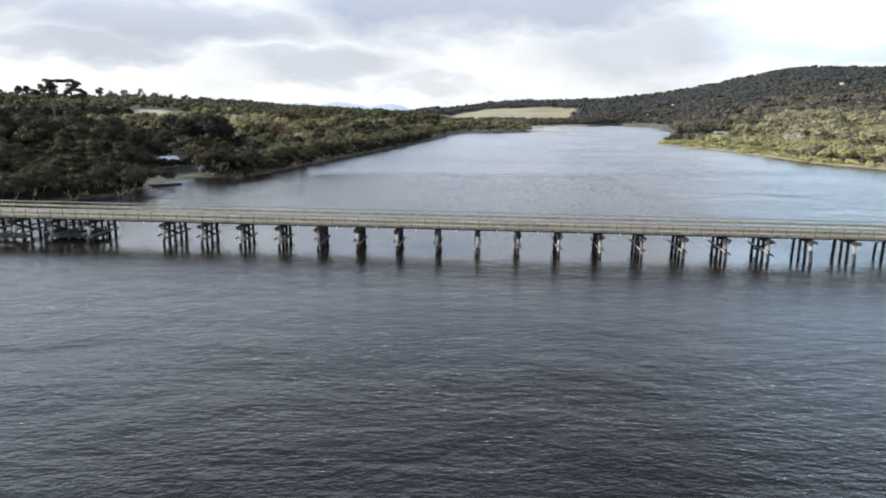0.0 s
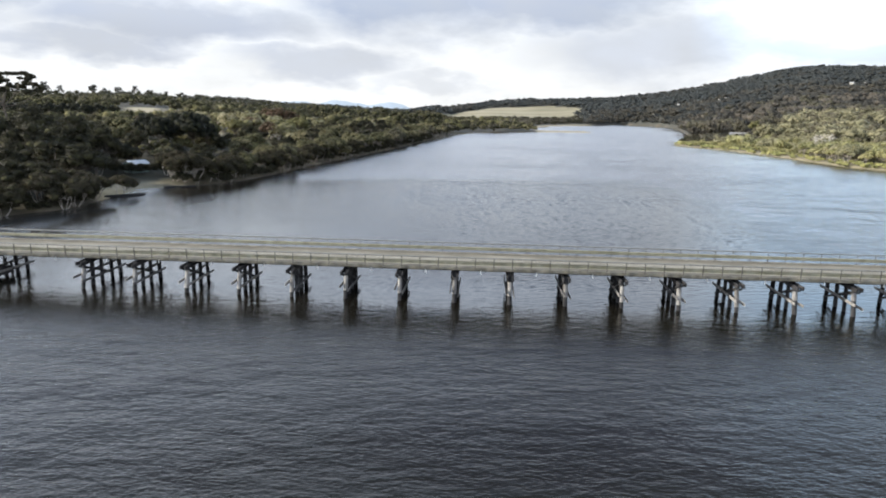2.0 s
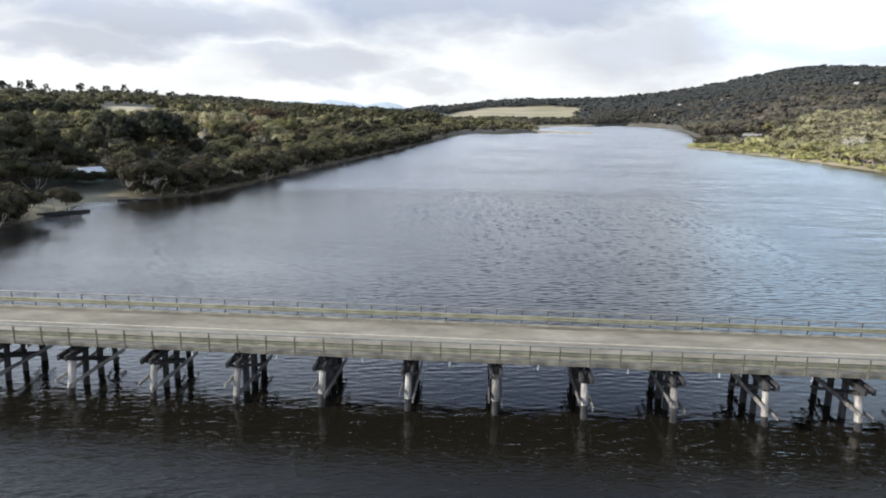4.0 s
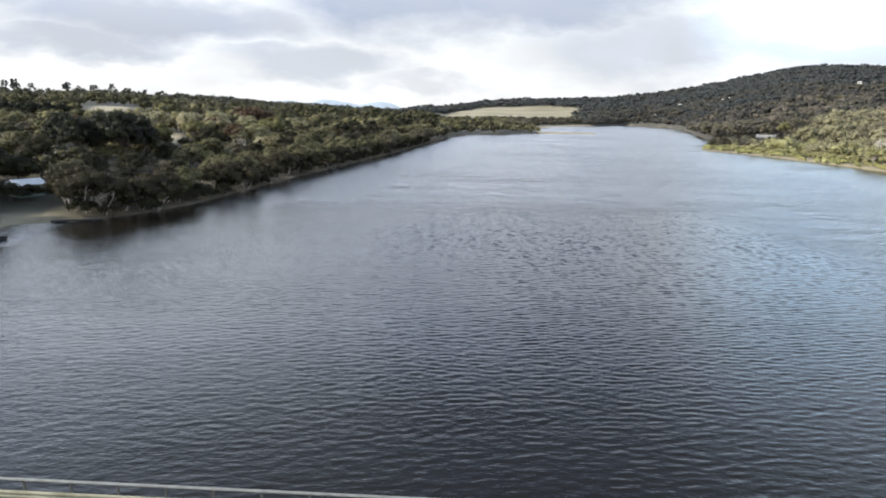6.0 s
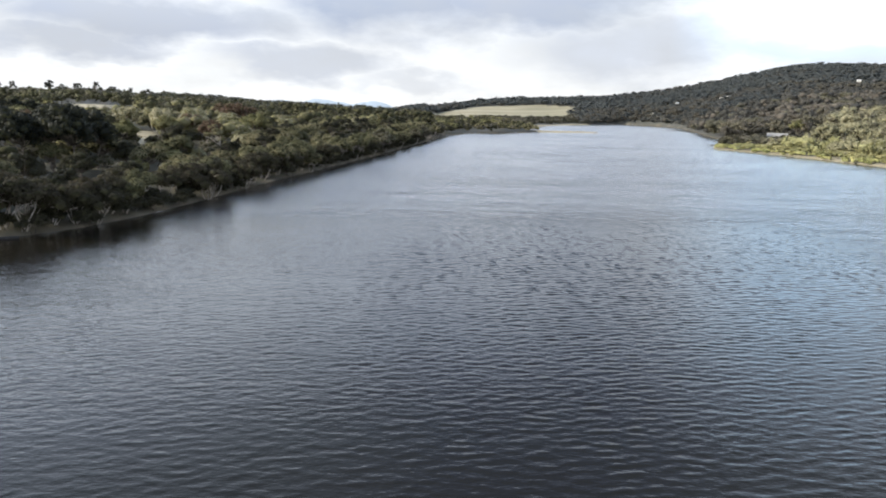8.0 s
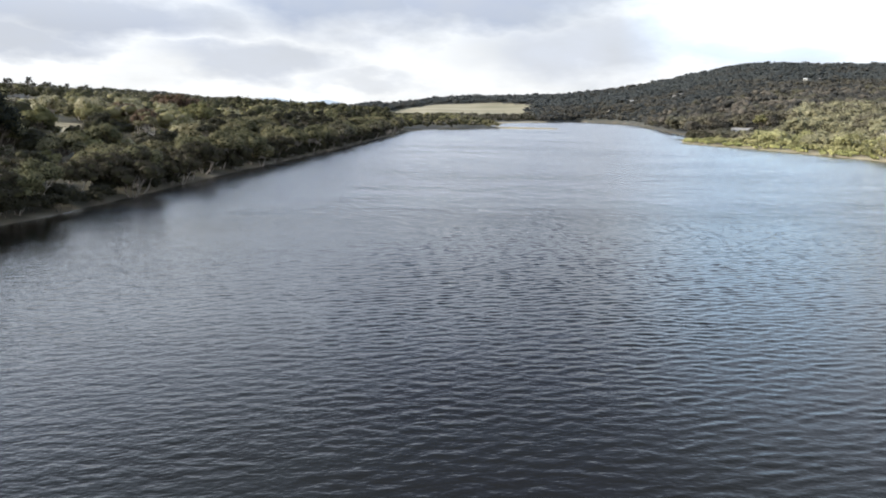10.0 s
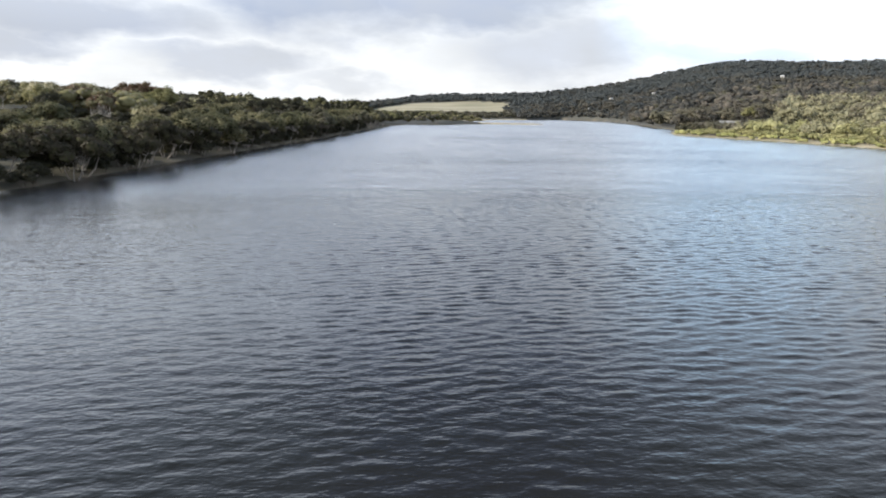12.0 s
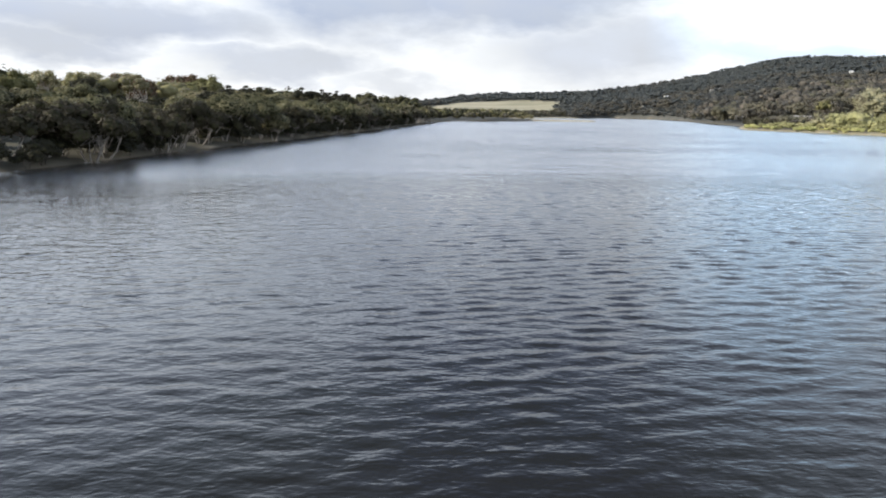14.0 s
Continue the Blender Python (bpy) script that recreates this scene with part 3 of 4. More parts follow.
def build_bent(i, rng):
    """Raking outer pile, upright inner piles, half-caps on top and, save near the far bank, two walings and a cross brace."""
    x = i * SPAN
    bm = block(bmesh.new(), x - 0.40, -4.45 + rng.uniform(-.2, .1), 3.28, x - 0.20, 3.45, 3.66, 0.02)
    block(bm, x + 0.20, -4.40 + rng.uniform(-.2, .1), 3.28, x + 0.40, 3.5, 3.66, 0.02)
    cap = part("bent_cap", bm, TIMBER, bridge, "dark squared timber half-caps")
    piles = [(-4.05, -3.30), (-2.10, -1.90), (-0.40, -0.30), (1.60, 1.45)] + ([(3.25, 3.0)] if i <= -7 else [])
    for k, (low, high) in enumerate(piles):
        r = rng.uniform(0.20, 0.25)
        low, high = low + rng.uniform(-.12, .12), high + rng.uniform(-.08, .08)
        wet = low + (high - low) * 0.16
        bm = tube(bmesh.new(), [(x + rng.uniform(-.1, .1), low * 2 - wet, -3.0), (x, low, 0.4), (x, high, 3.68)], [r * 1.05, r, r * 0.88], 9)
        part("pier_post", bm, TIMBER, cap)
        if k == 0:
            # the weathered upper length of the outer pile, above the wet line
            z0, z1 = rng.uniform(1.1, 1.6) + (0.7 if i > 5 else 0), rng.uniform(2.8, 3.26)
            at = lambda z: low + (high - low) * (z - 0.4) / 3.28
            bm = tube(bmesh.new(), [(x, at(z0), z0), (x, at((z0 + z1) / 2), (z0 + z1) / 2), (x, at(z1), z1)], [r * 1.04, r * 1.02, r * 0.97], 9)
            part("pile_sleeve", bm, PALE if rng.random() < 0.8 else WEATHERED, cap, "pale weathered upper pile")
    if i > 8:
        return
    for side, z0, z1 in ((1, 1.62, 1.60), (-1, 2.0, 2.15)):
        part("waling", plank_between(x + side * 0.42, -4.75 + rng.uniform(-.15, .15), z0 + rng.uniform(-.1, .1), piles[-1][0] + 0.55, z1 + rng.uniform(-.1, .1)), PALE if rng.random() < 0.6 else WEATHERED, cap)
        part("brace", plank_between(x + side * 0.30, -4.0, 3.2 + rng.uniform(-.1, .1), 1.5, 1.15 + rng.uniform(-.15, .15), 0.09, 0.2), TIMBER, cap)


build_bridge()


# ---- trees ----
ICO_V, ICO_F = None, None


def ico_arrays():
    bm = bmesh.new()
    bmesh.ops.create_icosphere(bm, subdivisions=1, radius=1)
    v = np.array([p.co for p in bm.verts])
    f = np.array([[p.index for p in q.verts] for q in bm.faces])
    bm.free()
    return v, f


ICO_V, ICO_F = ico_arrays()


def sprigs(rng, centres, radii, count, size, flat=0.6, inner=0.55, outer=1.05):
    """Leaf sprigs as kites on the upper outside of clumps. Returns (count, 4, 3)."""
    p = radii ** 2 / (radii ** 2).sum()
    which = rng.choice(len(centres), count, p=p)
    d = rng.normal(size=(count, 3))
    d[:, 2] = d[:, 2] * 0.9 + 0.35
    d /= np.linalg.norm(d, axis=1)[:, None]
    pos = centres[which] + d * radii[which, None] * rng.uniform(inner, outer, (count, 1)) * np.array([1, 1, flat])
    nrm = d * 1.1 + rng.normal(size=(count, 3)) * 0.36 + np.array([0, 0, 0.25])
    nrm /= np.linalg.norm(nrm, axis=1)[:, None]
    t = np.cross(nrm, rng.normal(size=(count, 3)))
    t /= np.linalg.norm(t, axis=1)[:, None]
    b = np.cross(nrm, t)
    sz = size * rng.uniform(0.55, 1.35, (count, 1))
    return np.stack([pos - t * sz, pos - b * sz * 0.62, pos + t * sz, pos + b * sz * 0.62], 1)


def crown_mesh(name, rng, centres, radii, count, size, leaf, flat=0.6, hull=0.66):
    quads = sprigs(rng, centres, radii, count, size, flat)
    lv = quads.reshape(-1, 3)
    lf = np.arange(len(lv)).reshape(-1, 4)
    lf = np.concatenate([lf[:, [0, 1, 2]], lf[:, [0, 2, 3]]])
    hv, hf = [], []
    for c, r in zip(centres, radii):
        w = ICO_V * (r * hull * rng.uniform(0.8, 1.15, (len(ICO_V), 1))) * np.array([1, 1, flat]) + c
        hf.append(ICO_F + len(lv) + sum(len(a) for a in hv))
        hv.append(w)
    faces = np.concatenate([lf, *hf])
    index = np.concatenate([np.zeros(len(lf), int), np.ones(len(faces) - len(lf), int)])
    return mesh_from(name, np.concatenate([lv, *hv]), faces, [leaf, HULL_LIGHT if leaf in (LEAF_SHRUB_LIT, LEAF_GRASS, LEAF_PALE_LIT, LEAF_LIGHT) else HULL_SHADED], index)


def make_tree(seed, height, spread, leaf, bark, stems=1, clumps=14, count=1500, size=0.34, lean=0.1, flat=0.6, low=0.35, fill=1.0, girth=1.0, fork_at=0.3, dome=0.0, name="tree", label=""):
    """A tree at the origin: trunk and limbs in one tapered mesh, and a crown of leafy clumps."""
    rng = np.random.default_rng(seed)
    count, size = int(count * 1.3), size * 0.98
    ob = new(name)
    ang = rng.uniform(0, math.tau, clumps) + np.arange(clumps) * 2.4
    rad = spread * np.sqrt(rng.uniform(0.05, 1, clumps)) * 0.75
    zz = height * (low + (0.93 - low) * (1 - (rad / spread) ** 2 * 0.75) * rng.uniform(0.62, 1.0, clumps))
    if dome:
        zz = height * (0.95 - dome * (rad / spread) ** 2 + rng.uniform(-0.035, 0.02, clumps))
    centres = np.stack([np.cos(ang) * rad, np.sin(ang) * rad, zz], 1)
    centres[:, 0] += lean * height * 0.35
    radii = spread * fill * rng.uniform(0.30, 0.55, clumps)
    bm = bmesh.new()
    feet = []
    for s in range(stems):
        a = s * math.tau / max(stems, 1) + rng.uniform(0, 1)
        off = 0.25 * stems * 0.4
        foot = Vector((math.cos(a) * off, math.sin(a) * off, -0.4))
        fork = Vector((math.cos(a) * height * (0.06 + 0.05 * stems) + lean * height * 0.2, math.sin(a) * height * (0.06 + 0.05 * stems), height * rng.uniform(fork_at, fork_at + 0.12)))
        mid = (foot + fork) / 2 + Vector(rng.normal(size=3) * 0.03 * height)
        w = girth * height * 0.022 / math.sqrt(stems)
        tube(bm, [foot, mid, fork], [w * 1.35, w * 1.05, w * 0.8], 7)
        feet.append((fork, w * 0.8))
    for k, c in enumerate(centres):
        if dome and k % 4:
            continue
        fork, w = feet[k % len(feet)]
        c = Vector(c)
        mid = fork.lerp(c, 0.5) + Vector((0, 0, -0.05 * height))
        tube(bm, [fork, mid, c], [w * 0.7, w * 0.45, w * 0.2], 5)
    me = crown_mesh("crown", rng, centres, radii, count, size, leaf, flat)
    if name == "sedge_clump":                       # blades from the ground, no stem
        bpy.data.objects.remove(ob)
        return tagged(new(name, me), label, "sedge")
    part("trunk", bm, bark, ob)
    new("crown", me).parent = ob
    if label:
        tagged(ob, label, "shrub" if name == "shrub" else "tree")
    return ob


def bare_tree(seed, height, spread, bark):
    rng = np.random.default_rng(seed)
    ob = new("bare_tree")
    bm = bmesh.new()
    for s in range(8):
        a = s * 0.785 + rng.uniform(-.3, .3)
        tip = Vector((math.cos(a) * spread * .6, math.sin(a) * spread * .6, height * rng.uniform(.7, .95)))
        mid = tip * 0.5 + Vector((0, 0, -0.08 * height))
        tube(bm, [(0, 0, -0.3), mid, tip], [0.16, 0.11, 0.06], 5)
        for q in range(12):
            k = rng.uniform(0.35, 0.95)
            p = mid.lerp(tip, k)
            d = Vector(rng.normal(size=3))
            d.z = abs(d.z) + 0.6
            e = p + d.normalized() * height * rng.uniform(.15, .3)
            tube(bm, [p, p.lerp(e, .5) + Vector(rng.normal(size=3) * .1), e], [0.07, 0.05, 0.03], 4)
    part("trunk", bm, bark, ob)
    tagged(ob, "leafless pale shrubby tree with spreading branches on the bank", "tree")
    return ob


PAPERBARK_LABEL = "olive-green paperbark tree with pale leaning stems on the river bank"
KINDS = [
    make_tree(1, 8.0, 4.6, LEAF, BARK, 3, 26, 2600, size=0.24, lean=0.3, low=0.24, flat=0.76, fill=0.78, girth=0.95, name="paperbark_tree", label=PAPERBARK_LABEL),
    make_tree(2, 9.5, 5.0, LEAF, BARK, 2, 30, 3000, size=0.24, lean=0.15, low=0.26, flat=0.76, fill=0.76, girth=0.95, name="paperbark_tree", label=PAPERBARK_LABEL),
    make_tree(3, 7.0, 4.4, LEAF_FRONT, BARK, 4, 26, 2400, size=0.23, lean=0.35, low=0.24, flat=0.75, fill=0.78, girth=1.1, name="paperbark_tree", label="paperbark tree with low crown, painted as shaded, beside the water"),
    make_tree(4, 13.0, 6.0, LEAF, GREYBARK, 1, 38, 3200, size=0.29, lean=0.05, low=0.3, flat=0.75, fill=0.68, name="gum_tree", label="tall olive gum tree with layered crown in the wood"),
    make_tree(5, 10.5, 5.4, LEAF_LIGHT, GREYBARK, 1, 32, 2900, size=0.26, lean=0.05, low=0.2, flat=0.78, fill=0.70, name="gum_tree", label="bushy yellow-green gum tree with rounded crown"),
    make_tree(6, 10.0, 4.8, LEAF_GREY, GREYBARK, 2, 26, 1900, size=0.25, lean=0.1, low=0.25, flat=0.75, fill=0.70, name="gum_tree", label="grey-brown thin-leaved gum tree in the wood"),
    make_tree(7, 4.2, 3.4, LEAF_SHRUB_LIT, GREYBARK, 3, 18, 1700, size=0.21, low=0.06, flat=0.75, fill=0.78, name="shrub", label="sunlit yellow-green shrub at the water's edge"),
    make_tree(8, 4.0, 3.2, LEAF_DARK, GREYBARK, 3, 16, 1500, size=0.21, low=0.06, flat=0.75, fill=0.80, name="shrub", label="dark dense shrub on the bank"),
    make_tree(9, 16.0, 5.2, LEAF_PINE, GREYBARK, 1, 34, 3200, size=0.30, lean=0.0, low=0.12, flat=0.8, fill=0.8, name="conifer", label="tall dark dense pine tree above the wood"),
    make_tree(10, 26.0, 9.2, LEAF_DARK, GREYBARK, 1, 46, 3600, size=0.34, lean=0.12, low=0.60, flat=0.44, fill=0.25, girth=0.5, fork_at=0.55, dome=0.42, name="tall_gum_tree", label="very tall spreading gum with domed open crown on bare limbs"),
    make_tree(12, 11.0, 5.4, LEAF_DARK, GREYBARK, 1, 32, 2800, size=0.27, low=0.15, flat=0.78, fill=0.70, name="dark_gum_tree", label="dark green dense-crowned gum tree in the wood"),
    make_tree(14, 10.5, 5.0, LEAF_RUST, GREYBARK, 1, 28, 2400, size=0.27, low=0.2, flat=0.78, fill=0.70, name="gum_tree", label="rusty brown-leaved gum tree among the green wood"),
    make_tree(13, 1.9, 1.6, LEAF_GRASS, GREYBARK, 3, 9, 800, size=0.22, low=0.05, flat=0.7, name="sedge_clump", label="bright yellow-green sedge clump at the water's edge"),
    make_tree(15, 10.0, 5.2, LEAF_PALE_LIT, BARK, 2, 30, 2400, size=0.26, lean=0.1, low=0.2, flat=0.78, fill=0.68, name="pale_gum_tree", label="khaki gum tree with low sunlight painted into its leaves"),
    make_tree(16, 9.0, 4.6, LEAF_SHRUB_LIT, BARK, 3, 30, 2600, size=0.27, lean=0.1, low=0.30, flat=0.72, fill=0.62, girth=0.9, name="pale_gum_tree", label="sunlit yellow-green gum tree with pale stems near the water"),
    make_tree(17, 17.0, 4.4, LEAF_SKYLINE_HAZE, GREYBARK, 1, 20, 1500, size=0.42, lean=0.1, low=0.06, flat=0.6, fill=0.55, girth=0.8, fork_at=0.3, name="pine_tree", label="tall ragged pine in the skyline row, greyed by painted haze"),
    make_tree(18, 14.0, 5.4, LEAF_SKYLINE_HAZE, GREYBARK, 1, 22, 1600, size=0.42, lean=0.0, low=0.04, flat=0.65, fill=0.6, girth=0.8, fork_at=0.25, name="pine_tree", label="broad ragged pine in the skyline row, greyed by painted haze"),
    make_tree(19, 13.5, 3.8, LEAF, BARK, 2, 20, 1700, size=0.28, lean=0.12, low=0.42, flat=0.5, fill=0.5, girth=0.7, fork_at=0.35, name="slender_gum_tree", label="slender gum with ragged open crown above the bank"),
    make_tree(20, 12.5, 4.4, LEAF_DARK, GREYBARK, 1, 20, 1700, size=0.28, lean=0.2, low=0.45, flat=0.48, fill=0.46, girth=0.8, fork_at=0.4, name="slender_gum_tree", label="dark gum with ragged open crown above the bank"),
    make_tree(21, 8.2, 4.4, LEAF_FRONT, BARK, 4, 26, 2400, size=0.23, lean=0.55, low=0.45, flat=0.62, fill=0.6, girth=1.15, fork_at=0.40, name="paperbark_tree", label="old paperbark with several pale leaning trunks at the water's edge"),
]
BLEACHED = shade("bleached_twigs", (0.42, 0.39, 0.34), (0.62, 0.58, 0.52), scale=2, rough=0.9, bump=0.2, spread=0.1)
BARE = bare_tree(11, 6.0, 3.6, BLEACHED)


def plant(kind, x, y, scale=1.0, turn=0.0, squash=1.0):
    z = float(ground_height(x, y))
    m = pose(x, y, z, 0, 0, turn)
    ob = copy_thing(kind, m @ Matrix.Diagonal((scale, scale, scale * squash, 1)))
    tagged(ob, group="trees on the bank")
    return ob


def scatter(x0, x1, y0, y1, step, seed, free=0.42):
    rng = np.random.default_rng(seed)
    gx, gy = np.meshgrid(np.arange(x0, x1, step), np.arange(y0, y1, step))
    gx = gx + rng.uniform(-free, free, gx.shape) * step
    gy = gy + rng.uniform(-free, free, gy.shape) * step
    return gx.ravel(), gy.ravel(), rng


def clearing(x, y):
    """The little beach with its shed, and the road."""
    return ((np.abs(x + 88) < 5.5) & (np.abs(y - 200) < 5.5)) | ((x > -84) & (x < -64) & (y > 159) & (y < 187)) | (np.abs(y - 97.1 + 0.053 * x) < 8) | ((np.abs((x + 117) + (y - 333) * 0.33) < 8) & (np.abs(y - 333) < 27))


def near_woods():
    # left bank: undergrowth along the edge, leaning paperbarks, then the taller wood
    x, y, rng = scatter(-130, 10, 116, 480, 2.7, 20)
    s = inland(x, y)
    keep = (s > 0.6) & (s < 4.6) & ~clearing(x, y) & (x > -60 - 0.68 * (y - 60)) & (lumps(x, y, 6.5) > -0.62)
    for px, py in zip(x[keep], y[keep]):
        plant(KINDS[7], px, py, rng.uniform(.4, .8), math.degrees(rng.uniform(0, 6.28)))
    x1, y1, rng = scatter(-200, 20, 112, 580, 5.6, 26)
    x2, y2, rng = scatter(-200, 20, 112, 580, 8.4, 21)
    a, b = inland(x1, y1) < 9, inland(x2, y2) >= 9
    x, y = np.concatenate([x1[a], x2[b]]), np.concatenate([y1[a], y2[b]])
    s = inland(x, y)
    keep = (s > 0.4) & (s < 40) & ~clearing(x, y) & (x > -60 - 0.68 * (y - 60))
    for px, py, ps in zip(x[keep], y[keep], s[keep]):
        q, zone = rng.random(), float(lumps(px, py, 17))
        if ps < 9:
            # most front trees take the kind with shade in its leaf colour
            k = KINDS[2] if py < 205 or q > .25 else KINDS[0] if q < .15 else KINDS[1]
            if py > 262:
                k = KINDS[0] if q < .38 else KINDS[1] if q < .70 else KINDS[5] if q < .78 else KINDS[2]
        elif ps < 16:
            k = KINDS[1] if q < .3 else KINDS[10] if q < .45 else KINDS[3] if q < .68 else KINDS[13] if q < .8 else KINDS[4]
        elif zone > 0.2:
            k = KINDS[4] if q < .45 else KINDS[13] if q < .68 else KINDS[3]
        elif zone < -0.4:
            k = KINDS[10] if q < .75 else KINDS[5]
        else:
            k = KINDS[3] if q < .45 else KINDS[10] if q < .55 else KINDS[13] if q < .75 else KINDS[5] if q < .86 else KINDS[4]
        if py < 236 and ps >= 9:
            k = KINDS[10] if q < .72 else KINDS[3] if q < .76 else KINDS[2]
        if ps < 9:
            plant(k, px, py, rng.uniform(.72, 1.0), rng.uniform(-50, 50))
        else:
            size = rng.uniform(.62, 1.28) * (0.92 + 0.2 * float(lumps(px, py, 26)))
            size *= 0.70 if 190 < py < 330 else 1.0
            plant(k, px, py, size, math.degrees(rng.uniform(0, 6.28)), 0.74 / size ** 0.35)
    # right bank: sedge, shrubs, then trees that grow taller away from the water
    x, y, rng = scatter(130, 300, 190, 470, 3.4, 23)
    s = inland(x, y)
    keep = (s > 0.8) & (s < 6.5) & (x < 0.74 * y + 25) & (lumps(x, y, 9) > -0.75)
    for px, py in zip(x[keep], y[keep]):
        plant(KINDS[12], px, py, rng.uniform(.6, 1.1), math.degrees(rng.uniform(0, 6.28)))
    x, y, rng = scatter(130, 360, 190, 560, 5.0, 22)
    s = inland(x, y)
    keep = (s > 3.5) & (s < 17) & (x < 0.74 * y + 25)
    for px, py, ps in zip(x[keep], y[keep], s[keep]):
        q, turn = rng.random(), math.degrees(rng.uniform(0, 6.28))
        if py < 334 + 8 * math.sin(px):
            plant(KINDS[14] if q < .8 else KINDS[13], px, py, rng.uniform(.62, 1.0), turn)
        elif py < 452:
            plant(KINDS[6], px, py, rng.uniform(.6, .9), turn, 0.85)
        else:
            plant(KINDS[7] if q < .6 else KINDS[5], px, py, rng.uniform(.7, 1.1) * (1 if q < .6 else .45), turn)
    keep = (s > 17) & (s < 68) & (np.hypot(x - 216, y - 523) > 24) & (x < 0.74 * y + 25) & (rng.random(len(x)) < 0.13 + 0.12 * (s > 40))
    for px, py, ps in zip(x[keep], y[keep], s[keep]):
        q = rng.random()
        plant((KINDS[13] if q < .5 else KINDS[14] if q < .7 else KINDS[5]) if py < 430 else (KINDS[5] if q < .5 else KINDS[10]), px, py, rng.uniform(.55, .9) * (1 if py < 430 else 0.55), math.degrees(rng.uniform(0, 6.28)))


near_woods()
plant(BARE, 187.5, 360.6, 1.75, 20)
plant(BARE, 192.5, 363, 1.5, 75)
for x, y, k, turn in ((-77.5, 197, .95, 20), (-71.5, 191.5, .85, -30), (-65.5, 193.5, .8, 10)):
    plant(KINDS[2], x, y, k * 1.1, turn)
for x, y, k in ((-75.2, 168.4, .75), (-76.5, 155, .8), (-79.5, 160, .75), (-75.5, 151, .8), (-83, 164, .7), (-84, 157, .85), (-80, 148, .9)):
    plant(KINDS[2], x, y, k, 20 + 9 * y)
for x, y, k in ((-77.2, 159, .6), (-75.6, 156.5, .6), (-80, 164.5, .6), (-82, 168, .7)):
    plant(KINDS[7], x, y, k, 31 * y)
for x, y, k in ((-87.5, 196.2, .8), (-84.2, 197.0, .75), (-81.5, 199.5, .8), (-91, 196.5, .8)):
    plant(KINDS[7], x, y, k, 50 * x)
plant(BARE, 181, 300, 1.2, 80)
plant(BARE, 176, 316, 1.0, 140)
plant(KINDS[4], 231, 526, 1.25, 0)
for x, y, k in ((-88, 240, 1.05), (-96, 247, 0.98), (-89, 252, 0.95), (-97, 237, 0.9), (-104, 243, 0.95)):
    plant(KINDS[8], x, y, k, 40 * x)
plant(KINDS[9], -117, 200, 1.04, 190)
for x, y, k in ((-107, 185, 1.2), (-112, 190, 1.35), (-118, 186, 1.3), (-101, 192, 1.15), (-126, 198, 1.45), (-134, 192, 1.5), (-121, 212, 1.5), (-108, 207, 1.35), (-142, 188, 1.55), (-130, 178, 1.25), (-98, 203, 1.1)):
    plant(KINDS[10], x, y, k, 70 * x)
# a dark windbreak before the left paddock, and the row of old pines on the left skyline
for k in range(52):
    a, r = radians(-40.5 + 0.28 * k), 500 + 6 * math.sin(k * 0.8) + 5 * (k % 2)
    plant(KINDS[8], r * math.sin(a), r * math.cos(a), 0.66 + 0.07 * math.sin(k * 2.3), 37 * k)
row = random.Random(12)
for k in range(84):
    a, r = radians(-38.0 + 0.20 * k + row.uniform(-0.15, 0.15)), 1285 + row.uniform(-14, 14)
    if math.sin(k * 0.55) + math.sin(k * 0.21 + 1) < -1.1:
        continue
    size = row.choice((0.5, 0.65, 0.8, 0.9, 1.0, 1.15)) * (1.12 - 0.004 * k)
    if 28 < k < 66:
        if k % 5 < 2:
            continue
        size *= 1.4
    plant(KINDS[15] if row.random() < 0.6 else KINDS[16], r * math.sin(a), r * math.cos(a), size, 61 * k)
for a in (-33.6, -33.1, -36.4):
    plant(KINDS[8], 1280 * math.sin(radians(a)), 1280 * math.cos(radians(a)), 1.25, 100 * a)
# old many-stemmed paperbarks leaning over the water
for x, y, k, turn in ((-69.8, 189.0, .95, -25), (-67.0, 189.6, .85, 15), (-74.6, 193.5, .9, 60), (-64.2, 199.5, .8, -10), (-63.0, 203.5, .75, 40), (-58.2, 227, .8, 0), (-57.0, 231.5, .9, 25), (-56.2, 235, .75, -30),
                      (-52.4, 250.5, .95, 10), (-51.8, 262, .7, -20), (-44.6, 298, .85, 20), (-43.6, 304, .8, -15), (-37.5, 341, .85, 5)):
    plant(KINDS[19], x, y, k, turn)
# ragged tops along the left bank
for k in range(6, 30):
    y = 222 + 8.6 * k + 4 * math.sin(k * 2.2)
    x = float(np.interp(y, (205, 260, 313, 368, 431, 520), (-60, -51, -41, -31.5, -22, -9))) - 13 - 15 * (0.5 + 0.5 * math.sin(k * 3.7))
    plant(KINDS[17] if k % 3 == 1 else KINDS[18], x, y, (0.74 if k < 16 else 0.9) + 0.2 * math.sin(k * 1.9), 47 * k)
